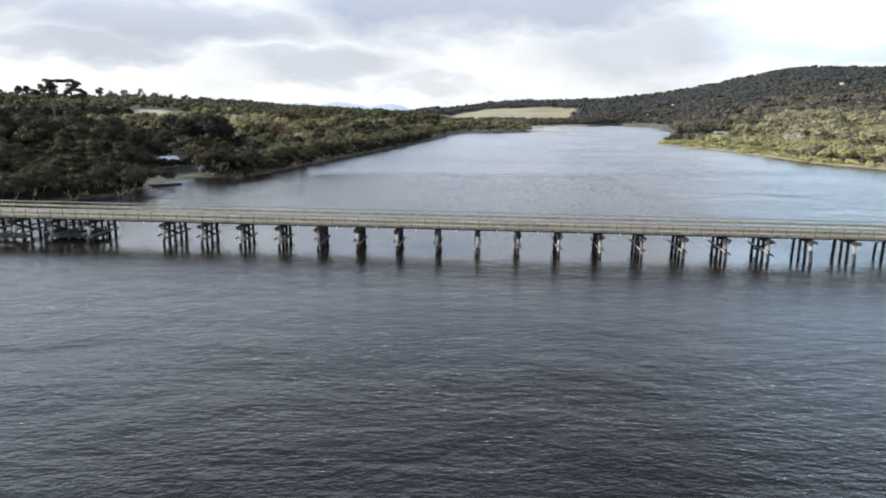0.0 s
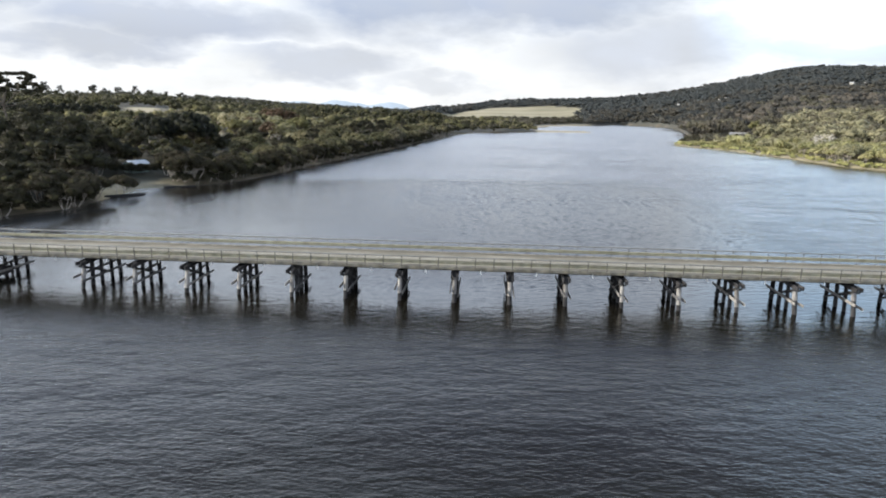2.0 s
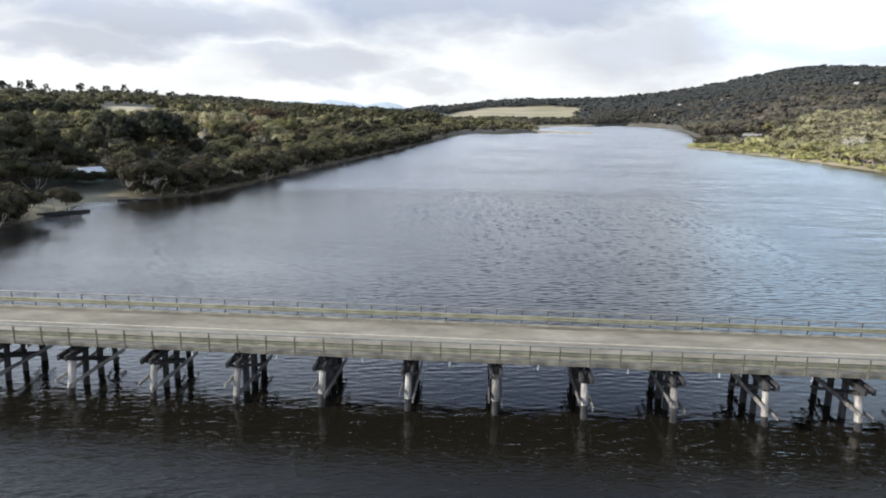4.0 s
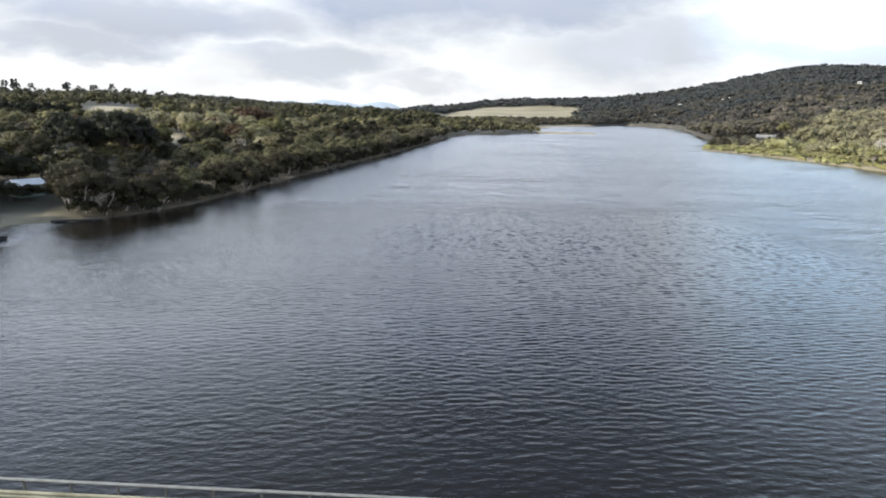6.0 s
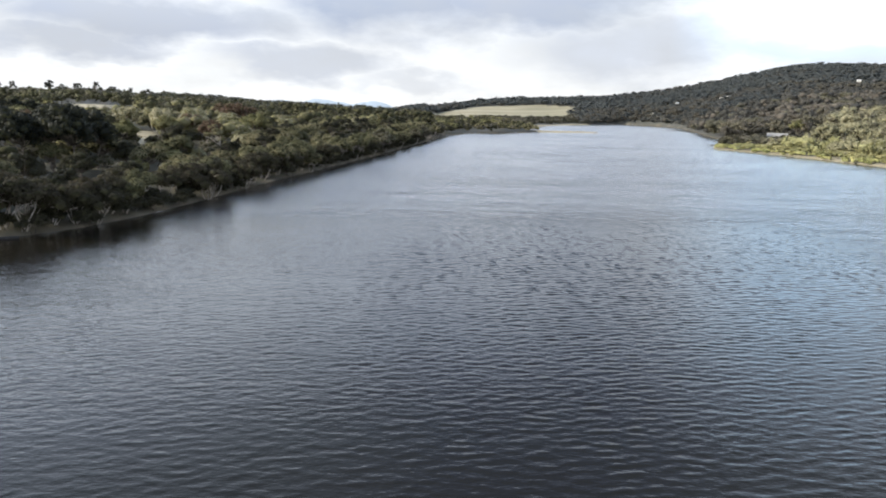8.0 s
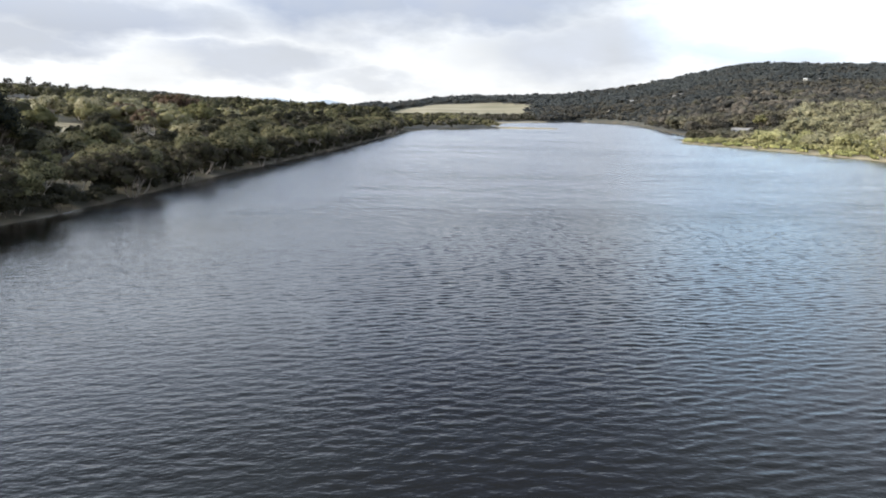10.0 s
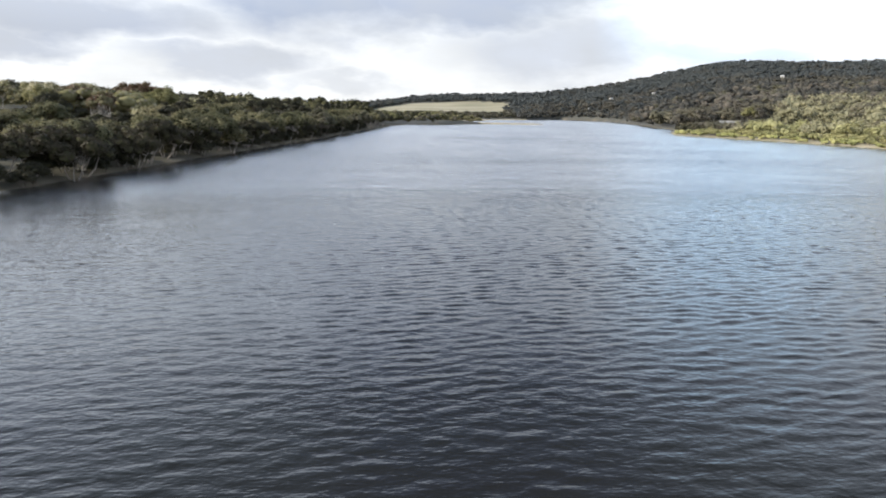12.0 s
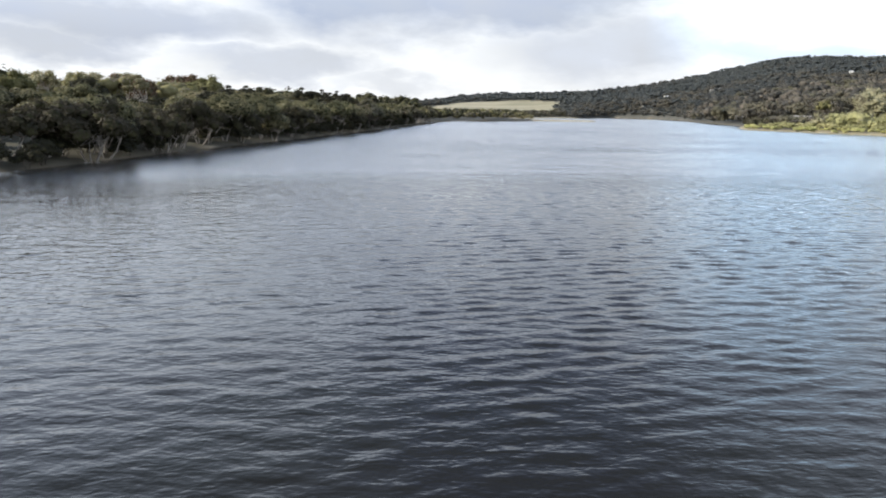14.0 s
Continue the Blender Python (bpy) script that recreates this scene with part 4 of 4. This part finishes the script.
# crowns round the track through the wood, sunlight painted into their leaf colour
for x, y, k, n in ((-113, 350, 13, 1.15), (-105, 356, 13, 1.2), (-121, 360, 13, 1.1), (-98, 346, 13, 1.05), (-108, 366, 13, 1.2), (-93, 362, 13, 1.0), (-128, 352, 13, 1.1), (-88, 340, 13, .95),
                   (-99, 318, 4, .95), (-90, 326, 13, .9), (-82, 356, 4, .95), (-77, 330, 13, .85), (-86, 378, 4, 1.05), (-100, 386, 13, 1.1), (-72, 392, 4, .95), (-80, 405, 13, 1.0)):
    plant(KINDS[k], x, y, n * (0.95 if x < -90 else 0.9), 27 * x)
for x, y, k, n in ((-98, 222, 10, 1.15), (-112, 238, 3, .95), (-92, 262, 13, 1.0), (-76, 268, 3, .85), (-84, 288, 10, 1.1), (-101, 291, 4, 1.15), (-70, 306, 13, .95), (-62, 338, 3, .8),
                   (-78, 345, 4, 1.2), (-66, 372, 10, 1.0), (-58, 398, 3, .85), (-52, 425, 13, 1.05), (-118, 262, 3, 1.0), (-134, 246, 10, 1.3), (-60, 452, 4, 1.1), (-46, 470, 3, .9)):
    plant(KINDS[k], x, y, n * (0.8 if y < 310 else 1.0), 33 * x)
for x, y, k in ((-84, 318, .95), (-95, 330, 1.0), (-70, 352, .8), (-128, 290, 1.0), (-106, 414, 1.35), (-113, 421, 1.25), (-99, 420, 1.2)):
    plant(KINDS[11], x, y, k, 20 * x)


def woodland(name, x, y, rng, height, spread, clumps, count, size, leaf, label, hull=None, even=0.0, core=0.62):
    """A far wood as one mesh: every tree a few clumps with their sprigs."""
    z = ground_height(x, y)
    quads, hv, hf, off = [], [], [], 0
    for px, py, pz in zip(x, y, z):
        k = rng.choice((0.5, 0.7, 0.9, 1.15, 1.5)) * (1 - even) + even
        h, w = height * k, spread * k * rng.uniform(0.85, 1.2)
        a = rng.uniform(0, math.tau, clumps)
        r = w * np.sqrt(rng.uniform(0, 1, clumps)) * 0.6
        c = np.stack([px + np.cos(a) * r, py + np.sin(a) * r, pz + h * rng.uniform(0.45 - 0.12 * even, 0.85 - 0.38 * even, clumps)], 1)
        if even and rng.random() < 0.07:
            c[:, 2] += 0.3 * h
        q = w * rng.uniform(0.45, 0.72, clumps) * (6 / max(clumps, 6)) ** 0.5
        quads.append(sprigs(rng, c, q, count, size, 0.7, 0.66, 0.96))
        for cc, qq in zip(c, q):
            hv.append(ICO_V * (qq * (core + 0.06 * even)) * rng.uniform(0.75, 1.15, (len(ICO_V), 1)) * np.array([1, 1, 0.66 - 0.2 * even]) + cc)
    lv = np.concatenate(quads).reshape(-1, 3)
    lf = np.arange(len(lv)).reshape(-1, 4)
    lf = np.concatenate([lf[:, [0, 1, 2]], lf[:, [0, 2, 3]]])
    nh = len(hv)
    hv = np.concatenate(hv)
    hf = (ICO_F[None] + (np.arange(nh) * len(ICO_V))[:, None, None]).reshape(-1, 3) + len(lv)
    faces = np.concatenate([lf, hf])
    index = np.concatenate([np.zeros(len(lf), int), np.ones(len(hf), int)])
    me = mesh_from(name, np.concatenate([lv, hv]), faces, [leaf, hull or HULL_SHADED], index)
    tagged(new(name, me), label, "woodland", kind="stuff")


PLOTS = [(221, 532), (322, 748), (710, 1204), (727, 1192), (503, 1260), (514, 1256), (449, 1324), (363, 1206), (377, 1413)]     # where the houses on the hill stand


def near_house(x, y):
    """The plot of a house and the open ground below it."""
    out = np.zeros(len(x), bool)
    for hx, hy in PLOTS:
        r = math.hypot(hx + 12, hy - 110)
        ux, uy = (hx + 12) / r, (hy - 110) / r
        along, across = (x - hx) * ux + (y - hy) * uy, (x - hx) * uy - (y - hy) * ux
        out |= (along > -44) & (along < 9) & (np.abs(across) < 11)
    return out


def far_woods():
    leafs = [(LEAF_DARK, .34), (LEAF, .20), (LEAF_FRONT, .16), (LEAF_GREY, .16), (LEAF_LIGHT, .14)]

    def split(name, x, y, rng, *args, mix=leafs, label="mixed olive and dark green gum woodland"):
        q = 0.5 + 0.33 * lumps(x, y, 78 if name == "hill_woodland" else 31) + rng.normal(size=len(x)) * 0.2
        q = np.argsort(np.argsort(q)) / max(len(q), 1)
        at = 0.0
        for leaf, share in mix:
            m = (q >= at) & (q < at + share)
            at += share
            if m.sum():
                woodland(name, x[m], y[m], rng, *args, leaf, label, leaf if name == "hill_woodland" or x.mean() > 60 else HULL_LIGHT if leaf in (LEAF_PALE_LIT, LEAF_LIGHT, LEAF_GREY, LEAF_SHRUB_LIT) else HULL_SHADED, 0.85 if name == "hill_woodland" else 0.0, 0.46 if name != "hill_woodland" and x.mean() > 60 and x.max() < 640 else 0.62)

    # left, middle distance
    x, y, rng = scatter(-330, 60, 105, 480, 10.0, 31)
    s = inland(x, y)
    k = (s > 37) & (x > -75 - 0.72 * (y - 60)) & ~clearing(x, y) & ~in_field(x, y)
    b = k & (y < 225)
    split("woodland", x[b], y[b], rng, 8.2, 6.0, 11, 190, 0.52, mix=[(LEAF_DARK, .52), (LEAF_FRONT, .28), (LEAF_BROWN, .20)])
    k &= y >= 225
    low = k & (np.hypot(x, y) > 350) & (np.degrees(np.arctan2(x, y)) < -20)
    split("woodland", x[k & ~low], y[k & ~low], rng, 5.9, 5.6, 11, 190, 0.52)
    split("woodland", x[low], y[low], rng, 4.4, 4.6, 8, 130, 0.5)
    # left, far
    x, y, rng = scatter(-800, 110, 470, 1300, 12.0, 32)
    s, r, az = inland(x, y), np.hypot(x, y), np.degrees(np.arctan2(x, y))
    k = (s > 4) & (x > -0.86 * y) & ~in_field(x, y) & (r < 1310) & ((s > 38) | (y > 575)) & ~((az > -4) & (r > 640)) & ~((az > -26.4) & (az < -22.9) & (r > 545) & (r < 745))
    b = k & (r < 640) & (az < -21)
    split("woodland", x[b], y[b], rng, 4.0, 4.2, 4, 60, 0.7)
    b = k & (r < 640) & (az >= -21)
    split("woodland", x[b], y[b], rng, 7.2, 5.6, 4, 60, 0.95)
    b = k & (r >= 640) & (r < 900)
    split("woodland", x[b], y[b], rng, 7.0, 5.6, 4, 44, 1.0, mix=[(LEAF_DARK, .40), (LEAF, .30), (LEAF_DULL, .30)])
    b = k & (r >= 900) & (r < 1265) & (rng.random(len(x)) < 0.8)
    split("woodland", x[b], y[b], rng, 6.4, 6.0, 3, 22, 1.4, mix=[(LEAF_SKYLINE_HAZE, .6), (LEAF_SLOPE, .4)], label="grey-green wooded rise behind the paddock")
    # low scrub on the spit and before the paddock
    x, y, rng = scatter(-60, 300, 600, 1340, 8.0, 35)
    s, r, az = inland(x, y), np.hypot(x, y), np.degrees(np.arctan2(x, y))
    k = (s > 2.5) & ~in_field(x, y) & (az > -4) & (az < 12) & (r > 640) & ((r < 860) | (lumps(x, y, 40) > -0.3)) & (x < 90)
    k &= lumps(x, y, 14) > -0.75
    split("scrub", x[k], y[k], rng, 5.2, 3.8, 4, 60, 0.75, mix=[(LEAF, .27), (LEAF_BROWN, .20), (LEAF_DARK, .38), (LEAF_LIGHT, .15)], label="low brown-green scrub beside the bay")
    k = (s > 15) & (az > 3) & (az < 11.6) & (r > 960) & (r < 1325)
    split("scrub", x[k], y[k], rng, 4.6, 4.2, 3, 40, 0.9, mix=[(LEAF_DARK, .45), (LEAF_BROWN, .35), (LEAF_DULL, .20)], label="dark scrub between the beach and the paddock")
    # tall dark trees before the paddock
    x, y, rng = scatter(-175, 12, 560, 780, 13.0, 38, 1.1)
    s, az = inland(x, y), np.degrees(np.arctan2(x, y))
    k = (s > 14) & (az > -13) & (az < -0.2 - 0.012 * (y - 560)) & (rng.random(len(x)) < 0.62)
    split("woodland", x[k], y[k], rng, 11.5, 6.2, 9, 90, 0.8, mix=[(LEAF_DARK, .52), (LEAF_FRONT, .22), (LEAF_DULL, .26)], label="tall dark gums before the paddock")
    # right, the scrub behind the front shrubs
    x, y, rng = scatter(130, 360, 190, 560, 4.6, 37, 0.7)
    s = inland(x, y)
    k = (s > 9) & (s < 68) & (x < 0.74 * y + 25) & ((y < 520) | (s < 40)) & ~near_house(x, y)
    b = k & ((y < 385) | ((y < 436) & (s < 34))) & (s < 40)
    split("scrub", x[b], y[b], rng, 4.9, 3.2, 6, 150, 0.42, mix=[(LEAF_SHRUB_LIT, .36), (LEAF_KHAKI_LIT, .46), (LEAF_LIGHT, .18)], label="sunlit yellow-green scrub on the low bank")
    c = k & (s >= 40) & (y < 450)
    split("scrub", x[c], y[c], rng, 9.0, 4.4, 8, 240, 0.48, mix=[(LEAF_KHAKI_LIT, .46), (LEAF_GREY, .28), (LEAF_PALE_LIT, .18), (LEAF_DULL, .08)], label="pale grey-khaki gums behind the shrubs")
    b = k & ~b & ~c & (s > 16)
    split("scrub", x[b], y[b], rng, 3.2, 3.4, 5, 90, 0.46, mix=[(LEAF_BROWN, .45), (LEAF_DULL, .40), (LEAF_GREY, .15)], label="dull brown-green scrub behind the point")
    # right, behind the front trees
    x, y, rng = scatter(120, 700, 240, 900, 7.6, 33, 0.9)
    s = inland(x, y)
    k = (s > 1.5) & ~near_house(x, y) & ((s > 66) | (y > 520)) & (x < 0.92 * y + 40) & ~((x < 190) & (y > 640))
    b = k & (np.hypot(x, y) < 680)
    # patch of sun between cloud shadows, painted by the choice of leaf colours
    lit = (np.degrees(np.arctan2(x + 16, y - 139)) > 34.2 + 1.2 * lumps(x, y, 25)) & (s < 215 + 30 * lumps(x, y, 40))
    for q, mix in ((b & ~lit & (x < 0.50 * y), [(LEAF_DULL, .34), (LEAF_BROWN, .36), (LEAF_SLOPE, .16), (LEAF_GREY, .14)]), (b & ~lit & (x >= 0.50 * y), [(LEAF_DULL, .18), (LEAF_GREY, .30), (LEAF_KHAKI_LIT, .52)]), (b & lit, [(LEAF_GREY, .18), (LEAF_KHAKI_LIT, .50), (LEAF_PALE_LIT, .24), (LEAF_DULL, .08)])):
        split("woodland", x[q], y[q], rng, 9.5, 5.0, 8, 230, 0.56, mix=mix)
    b = k & (np.hypot(x, y) >= 680)
    split("woodland", x[b], y[b], rng, 9.5, 6.0, 4, 40, 0.9, mix=[(LEAF_SLOPE, .38), (LEAF_BROWN, .42), (LEAF_DULL, .20)])
    # the far shore
    x, y, rng = scatter(120, 480, 880, 1330, 9.0, 36)
    s, r, az = inland(x, y), np.hypot(x, y), np.degrees(np.arctan2(x, y))
    b = (s > 6) & (s < 60) & (az > 11.6)
    split("woodland", x[b], y[b], rng, 8.5, 5.6, 4, 60, 1.0, mix=[(LEAF_HILL_HAZE, .35), (LEAF_BROWN, .45), (LEAF_SLOPE, .2)])
    # hills
    x, y, rng = scatter(-420, 1750, 880, 2050, 10.0, 34, 1.3)
    s, r, az = inland(x, y), np.hypot(x, y), np.degrees(np.arctan2(x, y))
    k = (s > 8) & ~in_field(x, y) & ~near_house(x, y) & (az < 43) & (r < 1850) & ~((x < 700) & (y < 900)) & ((az > 11.2) | (r > 1400) | ((az < -4) & (r > 1240)))
    r2 = r + 140 * lumps(x, y, 90) + rng.normal(size=len(x)) * 60
    b = k & (r2 < 1360)
    split("hill_woodland", x[b], y[b], rng, 9.0, 8.2, 3, 10, 1.5, mix=[(LEAF_HILL_HAZE, .30), (LEAF_SLOPE, .40), (LEAF_BROWN, .30)], label="grey-green wooded slope above the bay")
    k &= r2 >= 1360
    split("hill_woodland", x[k], y[k], rng, 11.5, 9.4, 3, 8, 1.7, mix=[(LEAF_HILL_HAZE, .82), (LEAF_SLOPE, .18)], label="dark wooded hillside beyond the bay")


far_woods()
for k in KINDS + [BARE]:
    for o in (*k.children_recursive, k):
        bpy.data.objects.remove(o)


# ---- buildings ----
ROOF_WHITE = shade("pale_metal_roof", (0.62, 0.63, 0.63), (0.76, 0.77, 0.77), scale=0.8, rough=0.45, bump=0.1, spread=0.08)
ROOF_PALE = shade("dull_metal_roof", (0.26, 0.255, 0.245), (0.36, 0.35, 0.335), scale=0.8, rough=0.6, bump=0.1, spread=0.1)
ROOF_GREY = shade("grey_tile_roof", (0.16, 0.15, 0.15), (0.27, 0.25, 0.24), scale=0.9, rough=0.8, bump=0.2, spread=0.15)
WALL_GREEN = shade("green_sheet_wall", (0.16, 0.22, 0.19), (0.24, 0.31, 0.27), scale=0.7, rough=0.7, bump=0.1, spread=0.1)
WALL_CREAM = shade("cream_render_wall", (0.55, 0.52, 0.46), (0.70, 0.67, 0.60), scale=0.5, rough=0.9, bump=0.1, spread=0.08)
GLASS = shade("window_glass", (0.02, 0.025, 0.03), (0.04, 0.045, 0.05), scale=1, rough=0.08, bump=0, spread=0.05)


def house(name, x, y, w, d, h, turn, wall, roof, label, pitch=0.45, category="house"):
    """Walls on a plinth, a gabled roof with eaves, windows and a door."""
    ob = new(name)
    z = float(ground_height(x, y))
    ob.matrix_world = pose(x, y, z, 0, 0, turn)
    part("wall", block(bmesh.new(), -w / 2, -d / 2, -1.5, w / 2, d / 2, h), wall, ob)
    bm, e, ridge = bmesh.new(), 0.4, h + d / 2 * pitch
    drop = e * pitch
    top = [[(s * (w / 2 + e), -d / 2 - e, h - drop), (s * (w / 2 + e), 0, ridge), (s * (w / 2 + e), d / 2 + e, h - drop)] for s in (-1, 1)]
    rings = []
    for side in top:
        rings.append([bm.verts.new((a, b, c + 0.14)) for a, b, c in side] + [bm.verts.new((a, b, c)) for a, b, c in side[::-1]])
    for k in range(6):
        bm.faces.new((rings[0][k], rings[0][(k + 1) % 6], rings[1][(k + 1) % 6], rings[1][k]))
    bm.faces.new(rings[0][::-1])
    bm.faces.new(rings[1])
    bmesh.ops.recalc_face_normals(bm, faces=bm.faces)
    part("roof", bm, roof, ob)
    for side in (-1, 1):
        bm = bmesh.new()
        tri = [[bm.verts.new((side * w / 2 * q, b, c)) for b, c in ((-d / 2, h - 0.02), (d / 2, h - 0.02), (0, ridge - 0.05))] for q in (0.97, 0.998)]
        bm.faces.new(tri[0][::-1])
        bm.faces.new(tri[1])
        for k in range(3):
            bm.faces.new((tri[0][k], tri[0][(k + 1) % 3], tri[1][(k + 1) % 3], tri[1][k]))
        part("gable", bm, wall, ob)
    n = max(1, int(w // 3.5))
    for k in range(n):
        cx = (k + 0.5) / n * w - w / 2
        if k == n // 2 and n > 1:
            part("door", block(bmesh.new(), cx - 0.45, -d / 2 - 0.05, 0.0, cx + 0.45, -d / 2 + 0.02, 2.05), WALL_GREEN, ob)
        else:
            win = part("window", block(bmesh.new(), cx - 0.7, -d / 2 - 0.05, 0.95, cx + 0.7, -d / 2 + 0.02, 2.1), WALL_CREAM, ob)
            part("pane", block(bmesh.new(), cx - 0.6, -d / 2 - 0.07, 1.05, cx + 0.6, -d / 2 - 0.045, 2.0), GLASS, win)
    return tagged(ob, label, category)


HOUSES = [(322, 748, 6, -25, WALL_CREAM, ROOF_WHITE), (710, 1204, 18, -30, WALL_CREAM, ROOF_WHITE), (727, 1192, 7, -20, WALL_CREAM, ROOF_GREY), (503, 1260, 18, -25, WALL_CREAM, ROOF_GREY),
          (514, 1256, 12, -5, WALL_CREAM, ROOF_GREY), (449, 1324, 18, 10, WALL_CREAM, ROOF_WHITE), (363, 1206, 10, -35, WALL_CREAM, ROOF_WHITE), (377, 1413, 16, 0, WALL_CREAM, ROOF_GREY)]
house("boat_shed", -88.0, 201.5, 4.8, 3.6, 2.4, 58, WALL_GREEN, ROOF_WHITE, "small green shed with pale metal roof behind the beach", 0.42, "shed")
house("house", 221, 532, 12.0, 7.5, 2.7, -30, WALL_CREAM, ROOF_PALE, "low house with pale grey roof behind the point", 0.5)
for x, y, w, turn, wall, roof in HOUSES:
    o = house("house", x, y, min(w * 0.45, 6.0), 4, 2.5, turn, wall, roof, "pale distant house among trees on the wooded hill")
    o.location.z += 1.2
    tagged(o, group="houses on the hill")


# ---- the landing under the bridge ----
def landing():
    """A low timber landing stage between the bents, with a walkway back to the bank."""
    ob = new("landing_stage")
    ob.matrix_world = pose(-57.4, 98.6, 0.75, 0, 0, TURN_BRIDGE)
    for k in range(26):
        part("plank", block(bmesh.new(), -4.0 + k * 0.31, -1.4, 0.86, -4.0 + k * 0.31 + 0.28, 1.5, 0.92), TIMBER, ob)
    for y in (-1.46, 1.56):
        part("edge_beam", block(bmesh.new(), -4.1, y - 0.06, 0.30, 4.15, y + 0.06, 1.0, 0.02), TIMBER, ob)
    for x in (-3.9, 3.95):
        part("end_beam", block(bmesh.new(), x - 0.08, -1.4, 0.30, x + 0.08, 1.5, 0.84, 0.02), TIMBER, ob)
    for x in (-3.8, 0, 3.8):
        for y in (-1.65, 1.75):
            part("mooring_post", tube(bmesh.new(), [(x, y, -3), (x, y, 1.5)], [0.14, 0.12], 8), TIMBER, ob)
    tagged(ob, "low dark timber landing stage under the bridge", "landing stage")
    ob = new("walkway")
    ob.matrix_world = pose(-80, 99.2, 0.25, 0, 0, TURN_BRIDGE)
    for y, z in ((-2.3, 0.95), (-2.3, 1.45), (-1.2, 0.95)):
        part("beam", block(bmesh.new(), -20, y - 0.06, z - 0.12, 17.0, y + 0.06, z + 0.12, 0.02), TIMBER, ob)
    for k in range(13):
        part("cross_beam", block(bmesh.new(), -19.8 + 3 * k, -2.5, 0.72, -19.6 + 3 * k, -1.0, 0.83), TIMBER, ob)
        part("support_post", tube(bmesh.new(), [(-19.7 + 3 * k, -1.75, -3), (-19.7 + 3 * k, -1.75, 0.75)], [0.12, 0.11], 7), TIMBER, ob)
    tagged(ob, "dark timber walkway beams along the bridge posts", "walkway")


landing()


# ---- the beach and its low walls ----
def low_wall(x0, y0, x1, y1, h, label):
    """A low wall of laid logs on stakes at the water's edge."""
    ob = new("log_wall")
    a = math.atan2(y1 - y0, x1 - x0)
    ob.matrix_world = pose(x0, y0, 0.55, 0, 0, math.degrees(a))
    n = math.hypot(x1 - x0, y1 - y0)
    for k in range(3):
        part("log", tube(bmesh.new(), [(-0.1 * k, 0.03 * k, 0.1 + 0.2 * k * h), (n * 0.5, 0.05, 0.12 + 0.2 * k * h), (n + 0.1 * k, 0, 0.1 + 0.2 * k * h)], [0.14, 0.13, 0.12], 8), TIMBER, ob)
    for k in range(max(2, int(n / 2))):
        part("stake", tube(bmesh.new(), [(k * 2 + 0.4, -0.2, -1.0), (k * 2 + 0.4, -0.2, 0.75 * h)], [0.08, 0.07], 6), TIMBER, ob)
    return tagged(ob, label, "wall")


low_wall(-76.5, 163.5, -70.5, 169.0, 1.1, "low dark log wall at the edge of the beach")
low_wall(-72.5, 183.3, -66.0, 186.4, 0.55, "low dark log wall below the leaning trees")


# ---- far mountains ----
def mountains():
    m = bpy.data.materials.new("hazy_mountain")
    m.use_nodes = True
    nt = m.node_tree
    b = nt.nodes["Principled BSDF"]
    # blue base and a faint glow stand in for the distance haze
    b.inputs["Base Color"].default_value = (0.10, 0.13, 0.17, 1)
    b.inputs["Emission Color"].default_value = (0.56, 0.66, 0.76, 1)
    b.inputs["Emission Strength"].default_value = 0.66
    b.inputs["Roughness"].default_value = 1.0
    for az, half, top in ((-13.6, 2.6, 0.62), (-9.4, 3.0, 0.70), (-5.6, 2.8, 0.60)):
        n, rows = 40, 6
        verts, faces = [], []
        for i in range(n + 1):
            t = i / n * 2 - 1
            a = radians(az + t * half)
            h = (1 - t * t) ** 0.4 * (1 + 0.05 * math.sin(5 * t + az) + 0.012 * math.sin(17 * t))
            for k in range(rows + 1):
                q = k / rows
                r = 4480 - 500 * (1 - q)
                verts.append((math.sin(a) * r, math.cos(a) * r, -40 + (60 + 4480 * math.tan(radians(top))) * h * math.sin(q * math.pi / 2)))
        for i in range(n):
            for k in range(rows):
                p = i * (rows + 1) + k
                faces.append((p, p + rows + 1, p + rows + 2, p + 1))
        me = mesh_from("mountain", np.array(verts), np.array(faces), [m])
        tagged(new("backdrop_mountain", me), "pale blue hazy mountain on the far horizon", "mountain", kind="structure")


mountains()
